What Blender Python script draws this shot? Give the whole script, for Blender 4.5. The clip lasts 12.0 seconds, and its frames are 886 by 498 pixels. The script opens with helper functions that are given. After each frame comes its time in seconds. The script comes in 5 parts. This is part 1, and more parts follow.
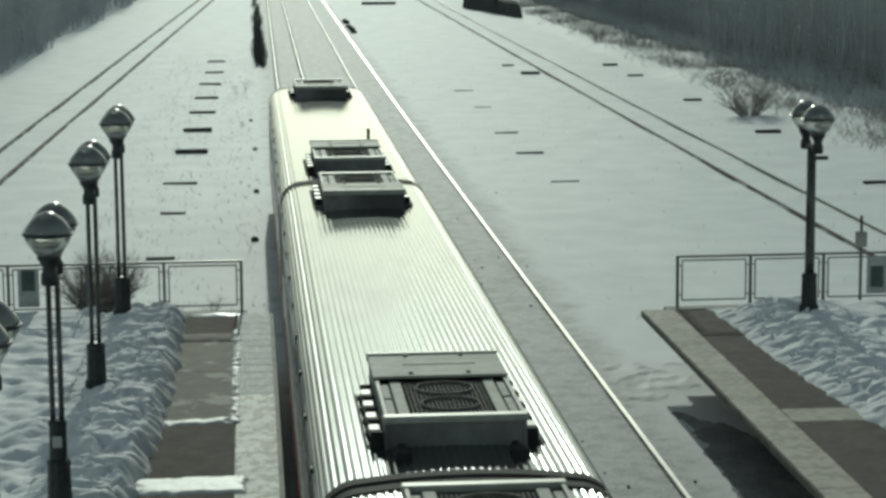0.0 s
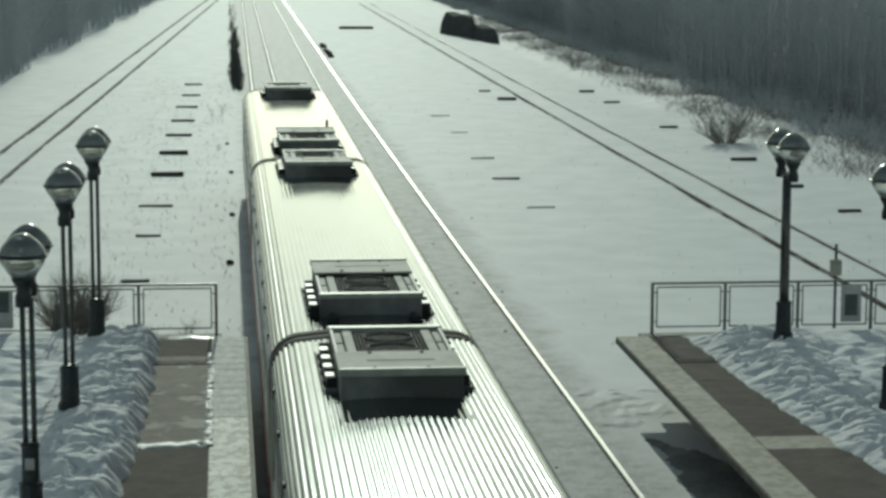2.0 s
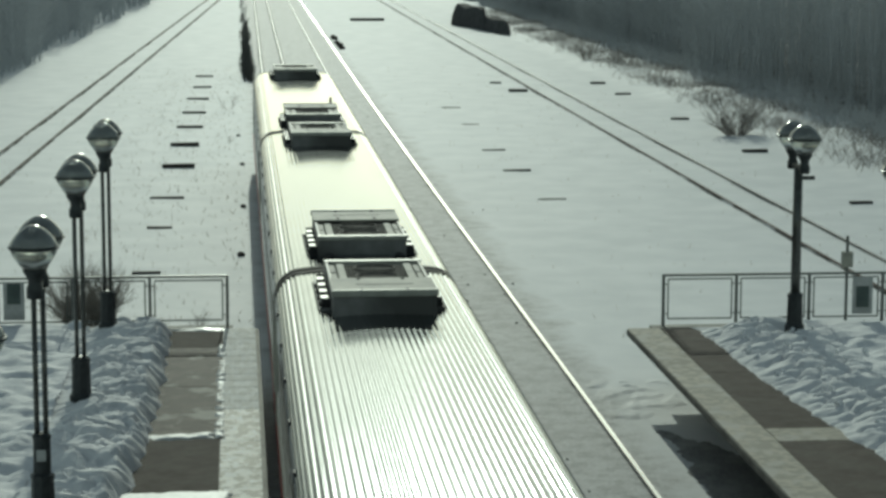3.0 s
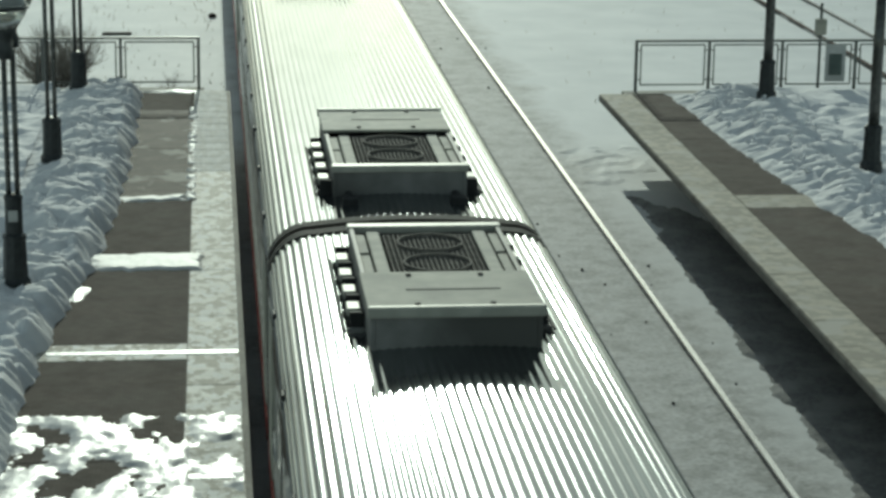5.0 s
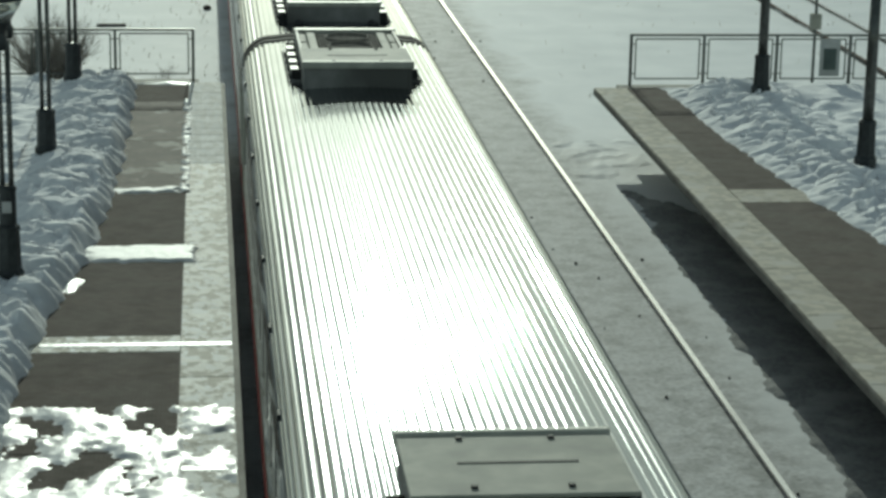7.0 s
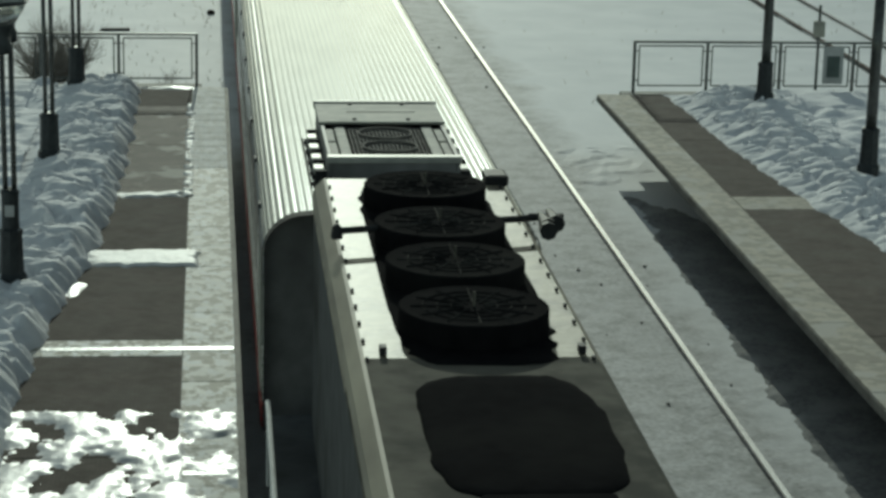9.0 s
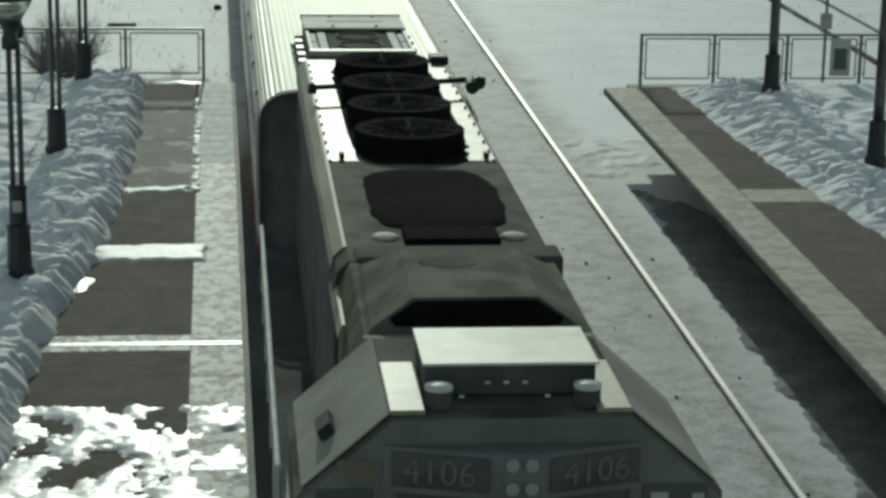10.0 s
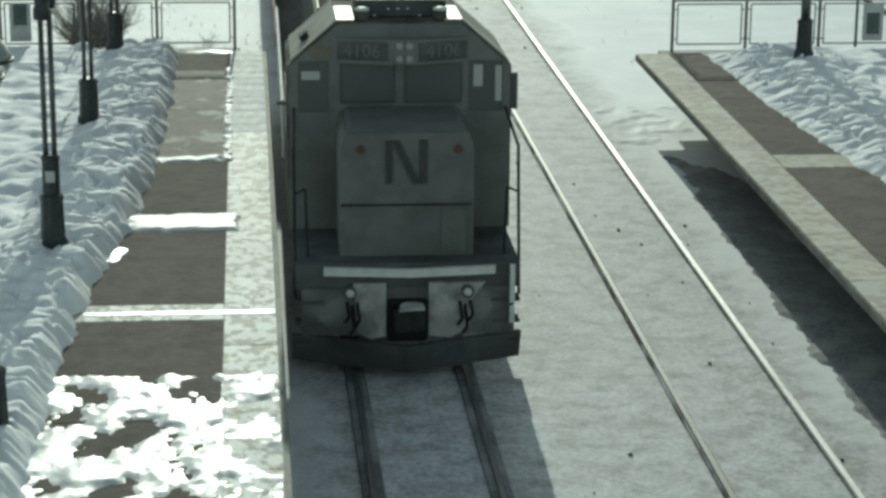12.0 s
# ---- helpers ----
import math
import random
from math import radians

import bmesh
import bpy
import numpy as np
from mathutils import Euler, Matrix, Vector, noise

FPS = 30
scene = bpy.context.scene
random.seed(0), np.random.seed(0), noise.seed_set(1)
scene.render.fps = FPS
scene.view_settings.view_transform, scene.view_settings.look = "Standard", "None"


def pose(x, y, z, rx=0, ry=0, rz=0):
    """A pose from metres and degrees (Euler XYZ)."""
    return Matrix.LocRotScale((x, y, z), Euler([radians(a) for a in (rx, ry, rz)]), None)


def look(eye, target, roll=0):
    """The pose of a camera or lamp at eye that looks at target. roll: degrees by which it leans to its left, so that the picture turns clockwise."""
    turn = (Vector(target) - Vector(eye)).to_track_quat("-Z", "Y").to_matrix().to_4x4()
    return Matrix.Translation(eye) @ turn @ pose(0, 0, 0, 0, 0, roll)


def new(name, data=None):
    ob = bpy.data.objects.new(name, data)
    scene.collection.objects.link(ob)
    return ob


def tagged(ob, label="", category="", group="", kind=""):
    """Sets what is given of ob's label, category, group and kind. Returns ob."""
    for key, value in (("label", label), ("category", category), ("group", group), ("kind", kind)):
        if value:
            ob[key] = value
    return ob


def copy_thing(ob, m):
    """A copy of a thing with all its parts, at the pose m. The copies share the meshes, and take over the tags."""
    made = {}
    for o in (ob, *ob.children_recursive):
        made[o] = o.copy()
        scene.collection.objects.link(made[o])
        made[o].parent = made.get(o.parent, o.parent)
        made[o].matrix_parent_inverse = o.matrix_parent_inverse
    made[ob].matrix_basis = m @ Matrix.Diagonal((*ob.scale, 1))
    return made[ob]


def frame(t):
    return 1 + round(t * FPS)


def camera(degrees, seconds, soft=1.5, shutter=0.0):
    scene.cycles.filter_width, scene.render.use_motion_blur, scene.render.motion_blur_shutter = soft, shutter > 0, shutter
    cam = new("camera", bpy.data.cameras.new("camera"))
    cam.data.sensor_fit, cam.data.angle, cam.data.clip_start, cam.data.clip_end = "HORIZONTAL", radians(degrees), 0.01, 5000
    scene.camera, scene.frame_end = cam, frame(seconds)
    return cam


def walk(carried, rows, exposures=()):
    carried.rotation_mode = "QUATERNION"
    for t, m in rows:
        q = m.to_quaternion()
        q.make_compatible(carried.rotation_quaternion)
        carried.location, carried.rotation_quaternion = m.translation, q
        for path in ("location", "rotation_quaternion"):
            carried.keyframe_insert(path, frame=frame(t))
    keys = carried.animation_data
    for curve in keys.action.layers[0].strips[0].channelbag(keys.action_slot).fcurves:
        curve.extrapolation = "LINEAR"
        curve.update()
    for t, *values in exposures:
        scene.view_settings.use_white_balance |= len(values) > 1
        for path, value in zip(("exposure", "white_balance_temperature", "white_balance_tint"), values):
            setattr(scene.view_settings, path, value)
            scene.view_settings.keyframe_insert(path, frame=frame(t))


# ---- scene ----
# camera: hand-held on an overbridge, standing on one spot and tilting down
cam = camera(22.47, 12.0, soft=3.1)
EYE = (-2.085, 0.0, 9.695)
# seconds, yaw to the left, pitch up, roll
PATH = [
    (0, -4.906, -8.778, -0.418),
    (0.5, -5.210, -8.585, -0.165),
    (1, -5.479, -8.258, 0.108),
    (1.5, -5.426, -8.336, -0.123),
    (2, -5.547, -8.138, 0.161),
    (2.5, -5.394, -8.329, 0.136),
    (3, -5.261, -8.349, 0.125),
    (3.2, -5.218, -8.436, 0.125),
    (3.3, -5.130, -8.450, 0.125),
    (3.4, -5.043, -8.682, 0.125),
    (3.5, -5.084, -10.056, 0.123),
    (3.6, -5.552, -11.427, 0.556),
    (3.7, -6.419, -12.389, 0.078),
    (3.85, -6.550, -13.400, 0.200),
    (4.1, -6.400, -14.100, 0.450),
    (4.6, -6.150, -14.400, 0.700),
    (5.3, -5.990, -14.382, 0.779),
    (5.5, -6.004, -14.255, 0.700),
    (6, -6.124, -14.420, 1.127),
    (6.5, -6.226, -14.539, 1.054),
    (8.3, -6.235, -14.577, 1.286),
    (8.5, -6.242, -14.449, 1.323),
    (9, -6.147, -14.422, 1.328),
    (9.5, -6.072, -14.468, 1.231),
    (10, -5.950, -14.585, 1.061),
    (10.5, -6.060, -14.457, 1.335),
    (11, -5.622, -14.941, 0.797),
    (11.5, -5.498, -15.267, 0.746),
    (12, -5.101, -15.425, 0.486),
]


def aim(yaw, pitch, roll):
    a, b = radians(yaw), radians(pitch)
    way = Vector((-math.sin(a) * math.cos(b), math.cos(a) * math.cos(b), math.sin(b)))
    return look(EYE, Vector(EYE) + way, roll)


EXPOSURES = [(0, -1.1, 6480, -13), (3.4, -1.1, 6480, -13), (5.3, -0.8, 6480, -13), (6.7, -0.8, 6480, -13), (8.3, -1.15, 6480, -13), (10.5, -0.75, 6480, -13), (12, -0.35, 6480, -13)]
walk(cam, [(t, aim(y, p, r)) for t, y, p, r in PATH], EXPOSURES)

# light: a low winter sun straight ahead of the camera, clear sky
SUN_ELEVATION, SUN_AZIMUTH = 18.5, 1.6
world = bpy.data.worlds.new("world")
scene.world = world
world.use_nodes = True
sky = world.node_tree.nodes.new("ShaderNodeTexSky")
sky.sky_type, sky.sun_disc = "NISHITA", False
sky.dust_density, sky.ozone_density = 0.6, 1.0
sky.sun_elevation, sky.sun_rotation = radians(SUN_ELEVATION), radians(SUN_AZIMUTH)
back = world.node_tree.nodes["Background"]
back.inputs["Strength"].default_value = 0.15
haze = world.node_tree.nodes.new("ShaderNodeHueSaturation")
haze.inputs["Saturation"].default_value = 0.5
world.node_tree.links.new(sky.outputs[0], haze.inputs["Color"])
world.node_tree.links.new(haze.outputs[0], back.inputs["Color"])
sun = new("sun", bpy.data.lights.new("sun", "SUN"))
sun.data.energy, sun.data.angle, sun.data.color = 3.1, radians(0.5), (1.0, 0.97, 0.93)
ca, cb = radians(SUN_ELEVATION), radians(SUN_AZIMUTH)
sun.matrix_basis = look((100 * math.sin(cb) * math.cos(ca), 100 * math.cos(cb) * math.cos(ca), 100 * math.sin(ca)), (0, 0, 0))


# ---- materials ----
def mat(name, a, b=None, scale=4.0, rough=0.6, metal=0.0, bump=0.0, fine=None, stain=None, stain_scale=0.6, stretch=(1, 1, 1), island=0.0, gloss=0.22, fixed=False, hard=False):
    """A node material (fixed: laid out in the place, not on each piece): two colours mixed by fine noise, a stain colour by coarse noise, bump by the fine noise."""
    m = bpy.data.materials.new(name)
    m.use_nodes = True
    n, l = m.node_tree.nodes, m.node_tree.links
    p = n["Principled BSDF"]
    p.inputs["Roughness"].default_value, p.inputs["Metallic"].default_value, p.inputs["Specular IOR Level"].default_value = rough, metal, gloss
    co, mp = n.new("ShaderNodeNewGeometry" if fixed else "ShaderNodeTexCoord"), n.new("ShaderNodeMapping")
    mp.inputs["Scale"].default_value = stretch
    l.new(co.outputs["Position" if fixed else "Object"], mp.inputs[0])
    t = n.new("ShaderNodeTexNoise")
    t.inputs["Scale"].default_value, t.inputs["Detail"].default_value = scale, 6
    l.new(mp.outputs[0], t.inputs[0])
    r = n.new("ShaderNodeValToRGB")
    b = b or tuple(0.75 * v for v in a)
    r.color_ramp.elements[0].position, r.color_ramp.elements[1].position = (0.44, 0.54) if hard else (0.35, 0.65)
    r.color_ramp.elements[0].color, r.color_ramp.elements[1].color = (*a, 1), (*b, 1)
    l.new(t.outputs[0], r.inputs[0])
    colour = r.outputs[0]
    if stain:
        t2, r2, mx = n.new("ShaderNodeTexNoise"), n.new("ShaderNodeValToRGB"), n.new("ShaderNodeMixRGB")
        t2.inputs["Scale"].default_value, t2.inputs["Detail"].default_value = stain_scale, 5
        r2.color_ramp.elements[0].position, r2.color_ramp.elements[1].position = (0.54, 0.6) if hard else (0.48, 0.66)
        l.new(mp.outputs[0], t2.inputs[0]), l.new(t2.outputs[0], r2.inputs[0])
        l.new(r2.outputs[0], mx.inputs[0]), l.new(colour, mx.inputs[1])
        mx.inputs[2].default_value = (*stain, 1)
        colour = mx.outputs[0]
    if island:
        g, hs, ma = n.new("ShaderNodeObjectInfo"), n.new("ShaderNodeHueSaturation"), n.new("ShaderNodeMapRange")
        ma.inputs[3].default_value, ma.inputs[4].default_value = 1 - island, 1 + island
        l.new(g.outputs["Random"], ma.inputs[0]), l.new(ma.outputs[0], hs.inputs["Value"]), l.new(colour, hs.inputs["Color"])
        colour = hs.outputs[0]
    l.new(colour, p.inputs["Base Color"])
    if bump:
        bm, t3 = n.new("ShaderNodeBump"), n.new("ShaderNodeTexNoise")
        t3.inputs["Scale"].default_value, t3.inputs["Detail"].default_value = fine or scale * 3, 5
        l.new(mp.outputs[0], t3.inputs[0])
        bm.inputs["Strength"].default_value, bm.inputs["Distance"].default_value = bump, 0.02
        l.new(t3.outputs[0], bm.inputs["Height"]), l.new(bm.outputs[0], p.inputs["Normal"])
    return m


SNOW = mat("snow", (0.9, 0.91, 0.92), (0.82, 0.83, 0.85), 3.0, 0.75, bump=0.5, fine=9)
BANK_SNOW = mat("shovelled snow", (0.92, 0.925, 0.93), (0.84, 0.85, 0.86), 5.0, 0.8, bump=0.4, fine=14)
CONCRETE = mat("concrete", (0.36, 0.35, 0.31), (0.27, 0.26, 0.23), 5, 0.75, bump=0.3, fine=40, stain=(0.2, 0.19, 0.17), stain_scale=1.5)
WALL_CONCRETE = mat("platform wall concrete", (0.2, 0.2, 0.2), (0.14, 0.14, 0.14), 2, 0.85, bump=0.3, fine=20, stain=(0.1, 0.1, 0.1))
TACTILE = mat("salted edge tile", (0.9, 0.885, 0.82), (0.4, 0.375, 0.31), 5.0, 0.6, bump=0.5, fine=30, stain=(0.88, 0.88, 0.85), stain_scale=7, stretch=(1, 0.7, 1), island=0.1, gloss=0.08, fixed=True, hard=True)
TACTILE_WHITE = mat("salt-white ribbed tile", (0.9, 0.895, 0.87), (0.72, 0.71, 0.67), 4.0, 0.7, bump=0.4, fine=24, stain=(0.8, 0.8, 0.78), stain_scale=2.5, stretch=(1.6, 0.6, 1), island=0.06, gloss=0.08, fixed=True, hard=True)
TACTILE_DRY = mat("dry edge tile", (0.5, 0.46, 0.375), (0.37, 0.34, 0.28), 6, 0.75, bump=0.3, fine=40, stain=(0.5, 0.475, 0.42), stain_scale=1.7, island=0.07, fixed=True, hard=True)
STEEL = mat("polished rail steel", (0.8, 0.79, 0.77), (0.66, 0.65, 0.63), 30, 0.2, 1.0, stretch=(1, 0.1, 1))
RUST = mat("rusty rail", (0.12, 0.075, 0.05), (0.07, 0.045, 0.035), 12, 0.8)
TIE = mat("tarred timber", (0.085, 0.072, 0.062), (0.045, 0.04, 0.034), 8, 0.85, stretch=(6, 1, 1))
STAINLESS = mat("stainless steel", (0.34, 0.352, 0.36), (0.285, 0.295, 0.302), 2.5, 0.1, 0.9, bump=0.05, fine=8, stretch=(1, 0.25, 1), stain=(0.34, 0.352, 0.36), stain_scale=0.8)
STAINLESS.node_tree.nodes["Principled BSDF"].inputs["Specular Tint"].default_value = (0.69, 0.71, 0.71, 1)
GREY_METAL = mat("grey painted metal", (0.47, 0.465, 0.4), (0.38, 0.375, 0.325), 5, 0.7, 0.0, bump=0.1, stain=(0.3, 0.3, 0.265), stain_scale=1.5)
DARK_METAL = mat("dark painted metal", (0.035, 0.037, 0.038), (0.02, 0.021, 0.022), 6, 0.65, 0.0)
GRILLE = mat("sooty grille", (0.03, 0.03, 0.03), (0.015, 0.015, 0.015), 30, 0.7, 0.3, bump=0.5, fine=60)
RUBBER = mat("black rubber", (0.02, 0.02, 0.02), (0.012, 0.012, 0.012), 10, 0.8)
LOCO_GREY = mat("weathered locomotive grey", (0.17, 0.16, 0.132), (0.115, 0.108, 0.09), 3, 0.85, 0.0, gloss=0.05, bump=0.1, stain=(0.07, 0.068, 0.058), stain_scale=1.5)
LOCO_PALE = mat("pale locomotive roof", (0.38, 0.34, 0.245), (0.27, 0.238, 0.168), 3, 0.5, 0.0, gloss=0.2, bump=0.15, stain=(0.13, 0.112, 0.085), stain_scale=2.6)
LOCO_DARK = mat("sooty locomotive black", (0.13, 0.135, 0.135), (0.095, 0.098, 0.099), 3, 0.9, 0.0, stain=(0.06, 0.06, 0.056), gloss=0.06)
LOCO_RED = mat("dull red paint", (0.13, 0.06, 0.052), (0.1, 0.05, 0.045), 6, 0.5)
WHITE = mat("white paint", (0.75, 0.76, 0.74), (0.6, 0.6, 0.58), 6, 0.5)
POST = mat("black lamp post", (0.06, 0.066, 0.068), (0.04, 0.045, 0.047), 8, 0.42, 0.3)
FENCE = mat("grey fence tube", (0.17, 0.18, 0.175), (0.11, 0.12, 0.115), 10, 0.45, 0.5)
TWIG = mat("bare twigs", (0.36, 0.33, 0.29), (0.22, 0.2, 0.175), 5, 0.9)
# Paler than bare bark: the haze over the woods is in this colour.
BARK = mat("grey bark paled for haze", (0.6, 0.62, 0.63), (0.48, 0.5, 0.51), 5, 0.9)
WEED = mat("dry weeds", (0.3, 0.25, 0.17), (0.18, 0.14, 0.09), 5, 0.9)
DEAD_WEED = mat("dark dead weeds", (0.13, 0.13, 0.12), (0.08, 0.08, 0.075), 5, 0.9)
BRUSH = mat("low grey-brown brush", (0.42, 0.39, 0.36), (0.27, 0.25, 0.23), 3, 0.9)
LITTER = mat("leaf litter", (0.3, 0.28, 0.26), (0.1, 0.09, 0.08), 1.5, 0.95, stain=(0.6, 0.6, 0.6), stain_scale=0.5)
SIGN_GREEN = mat("dark sign", (0.11, 0.14, 0.13), (0.08, 0.1, 0.095), 4, 0.6)


SHADOW_BALLAST = mat("ballast darkening the slab shadow", (0.38, 0.38, 0.376), (0.25, 0.25, 0.247), 14, 0.9, bump=0.6, fine=22, gloss=0.1, stain=(0.44, 0.437, 0.43), stain_scale=1.5)
SLUSH = mat("wet slush", (0.78, 0.79, 0.79), (0.5, 0.51, 0.51), 2.5, 0.4, bump=0.3, fine=12, gloss=0.5)


SLUSH2 = mat("old crusted slush", (0.9, 0.9, 0.88), (0.78, 0.78, 0.76), 5, 0.55, bump=0.5, fine=10, gloss=0.35, stain=(0.7, 0.7, 0.68), stain_scale=3)


def glass(name, colour, rough, alpha=1.0):
    m = bpy.data.materials.new(name)
    m.use_nodes = True
    p = m.node_tree.nodes["Principled BSDF"]
    p.inputs["Base Color"].default_value, p.inputs["Roughness"].default_value = (*colour, 1), rough
    p.inputs["Transmission Weight"].default_value = alpha
    return m


FROSTED = glass("frosted acrylic", (0.6, 0.62, 0.6), 0.22, 0.9)
SMOKED = glass("smoked acrylic dome", (0.4, 0.43, 0.43), 0.16, 0.6)
CAB_GLASS = glass("dusty dark cab glass", (0.085, 0.094, 0.092), 0.25, 0.0)
DAYLIGHT_PANE = glass("opaque daylight pane", (0.42, 0.43, 0.41), 0.35, 0.0)
LENS = glass("clear lamp lens", (0.8, 0.8, 0.78), 0.1, 0.3)


def ground_material():
    """Snow that lies clean on the field and is packed and gritty along the tracks."""
    m = mat("field snow", (0.9, 0.91, 0.92), (0.8, 0.815, 0.83), 0.6, 0.7, bump=0.85, fine=4.5, gloss=0.18)
    n, l = m.node_tree.nodes, m.node_tree.links
    p = n["Principled BSDF"]
    base = p.inputs["Base Color"].links[0].from_socket
    co, sep = n.new("ShaderNodeTexCoord"), n.new("ShaderNodeSeparateXYZ")
    l.new(co.outputs["Object"], sep.inputs[0])
    wob = n.new("ShaderNodeTexNoise")
    wob.inputs["Scale"].default_value, wob.inputs["Detail"].default_value = 0.6, 8
    l.new(co.outputs["Object"], wob.inputs[0])

    def math_node(op, a, b):
        k = n.new("ShaderNodeMath")
        k.operation = op
        for i, v in enumerate((a, b)):
            if isinstance(v, (int, float)):
                k.inputs[i].default_value = v
            else:
                l.new(v, k.inputs[i])
        return k.outputs[0]

    # distance from the middle of the two running tracks
    x = math_node("ABSOLUTE", math_node("SUBTRACT", sep.outputs[0], 2.1), 0)
    x = math_node("ADD", x, math_node("MULTIPLY", math_node("SUBTRACT", wob.outputs[0], 0.5), 1.6))
    band = n.new("ShaderNodeMapRange")
    band.inputs[1].default_value, band.inputs[2].default_value = 3.9, 3.1
    l.new(x, band.inputs[0])
    grit = n.new("ShaderNodeTexNoise")
    grit.inputs["Scale"].default_value, grit.inputs["Detail"].default_value = 13, 8
    l.new(co.outputs["Object"], grit.inputs[0])
    ramp = n.new("ShaderNodeValToRGB")
    e = ramp.color_ramp.elements
    e[0].position, e[0].color = 0.34, (0.43, 0.427, 0.42, 1)
    e[1].position, e[1].color = 0.6, (0.65, 0.65, 0.65, 1)
    l.new(grit.outputs[0], ramp.inputs[0])
    trod, tone, mul = n.new("ShaderNodeTexNoise"), n.new("ShaderNodeValToRGB"), n.new("ShaderNodeMixRGB")
    trod.inputs["Scale"].default_value, trod.inputs["Detail"].default_value, trod.inputs["Roughness"].default_value = 2.4, 6, 0.65
    l.new(co.outputs["Object"], trod.inputs[0]), l.new(trod.outputs[0], tone.inputs[0])
    e = tone.color_ramp.elements
    e[0].position, e[0].color = 0.36, (0.62, 0.62, 0.61, 1)
    e[1].position, e[1].color = 0.56, (1.0, 1.0, 1.0, 1)
    mul.blend_type, mul.inputs[0].default_value = "MULTIPLY", 1
    l.new(ramp.outputs[0], mul.inputs[1]), l.new(tone.outputs[0], mul.inputs[2])
    mx = n.new("ShaderNodeMixRGB")
    l.new(band.outputs[0], mx.inputs[0]), l.new(base, mx.inputs[1]), l.new(mul.outputs[0], mx.inputs[2])
    l.new(mx.outputs[0], p.inputs["Base Color"])
    return m


def paving_material(name, rough, gloss, stain):
    """Small brown-grey clay pavers."""
    m = mat(name, (0.185, 0.158, 0.138), (0.132, 0.114, 0.098), 3, rough, stain=stain, stain_scale=1.3, gloss=gloss, island=0.12, fixed=True, bump=0.2, fine=2.5, hard=rough < 0.8)
    n, l = m.node_tree.nodes, m.node_tree.links
    p = n["Principled BSDF"]
    base = p.inputs["Base Color"].links[0].from_socket
    co, br = n.new("ShaderNodeNewGeometry"), n.new("ShaderNodeTexBrick")
    l.new(co.outputs["Position"], br.inputs[0])
    br.inputs["Color1"].default_value, br.inputs["Color2"].default_value, br.inputs["Mortar"].default_value = (1, 1, 1, 1), (0.8, 0.78, 0.76, 1), (0.6, 0.6, 0.6, 1)
    br.inputs["Scale"].default_value, br.inputs["Mortar Size"].default_value = 5, 0.02
    mx = n.new("ShaderNodeMixRGB")
    mx.blend_type, mx.inputs[0].default_value = "MULTIPLY", 1
    l.new(base, mx.inputs[1]), l.new(br.outputs[0], mx.inputs[2]), l.new(mx.outputs[0], p.inputs["Base Color"])
    return m


GROUND = ground_material()
PAVER = paving_material("dry clay pavers", 0.85, 0.06, (0.18, 0.16, 0.14))
# Pale blotches put the wet panels' sheen into the colour, besides salt.
WET_PAVER = paving_material("wet salted pavers with painted sheen", 0.75, 0.1, (0.52, 0.51, 0.46))


# ---- mesh helpers ----
def put(name, bm, material, parent=None, m=None, smooth=False):
    me = bpy.data.meshes.new(name)
    bm.to_mesh(me)
    bm.free()
    me.materials.append(material)
    if smooth:
        me.polygons.foreach_set("use_smooth", [True] * len(me.polygons))
    ob = new(name, me)
    if parent:
        ob.parent = parent
    if m:
        ob.matrix_basis = m
    return ob


def part(name, bm, material, parent, label="", smooth=False):
    ob = put(name, bm, material, parent, smooth=smooth)
    return tagged(ob, label) if label else ob


def empty(name, m=None):
    ob = new(name)
    ob.empty_display_size = 0.2
    if m:
        ob.matrix_basis = m
    return ob


def box(bm, x0, x1, y0, y1, z0, z1, bevel=0.0):
    g = bmesh.ops.create_cube(bm, size=1.0, matrix=Matrix.Translation(((x0 + x1) / 2, (y0 + y1) / 2, (z0 + z1) / 2)) @ Matrix.Diagonal((x1 - x0, y1 - y0, z1 - z0, 1)))
    if bevel:
        edges = list({e for v in g["verts"] for e in v.link_edges})
        bmesh.ops.bevel(bm, geom=edges, offset=bevel, segments=2, affect="EDGES", profile=0.6)
    return bm


def boxed(x0, x1, y0, y1, z0, z1, bevel=0.0):
    return box(bmesh.new(), x0, x1, y0, y1, z0, z1, bevel)


def tube(bm, a, b, r, n=8, r2=None):
    a, b = Vector(a), Vector(b)
    d = b - a
    m = Matrix.Translation((a + b) / 2) @ d.to_track_quat("Z", "Y").to_matrix().to_4x4()
    bmesh.ops.create_cone(bm, cap_ends=True, segments=n, radius1=r, radius2=r if r2 is None else r2, depth=d.length, matrix=m)
    return bm


def turned(bm, profile, n=20, at=(0, 0, 0)):
    """A body turned round the vertical from rows of radius and height."""
    rings = []
    for r, z in profile:
        rings.append([bm.verts.new((at[0] + r * math.cos(2 * math.pi * k / n), at[1] + r * math.sin(2 * math.pi * k / n), at[2] + z)) for k in range(n)])
    for p, q in zip(rings, rings[1:]):
        for k in range(n):
            bm.faces.new((p[k], p[(k + 1) % n], q[(k + 1) % n], q[k]))
    bm.faces.new(rings[0][::-1]), bm.faces.new(rings[-1])
    return bm


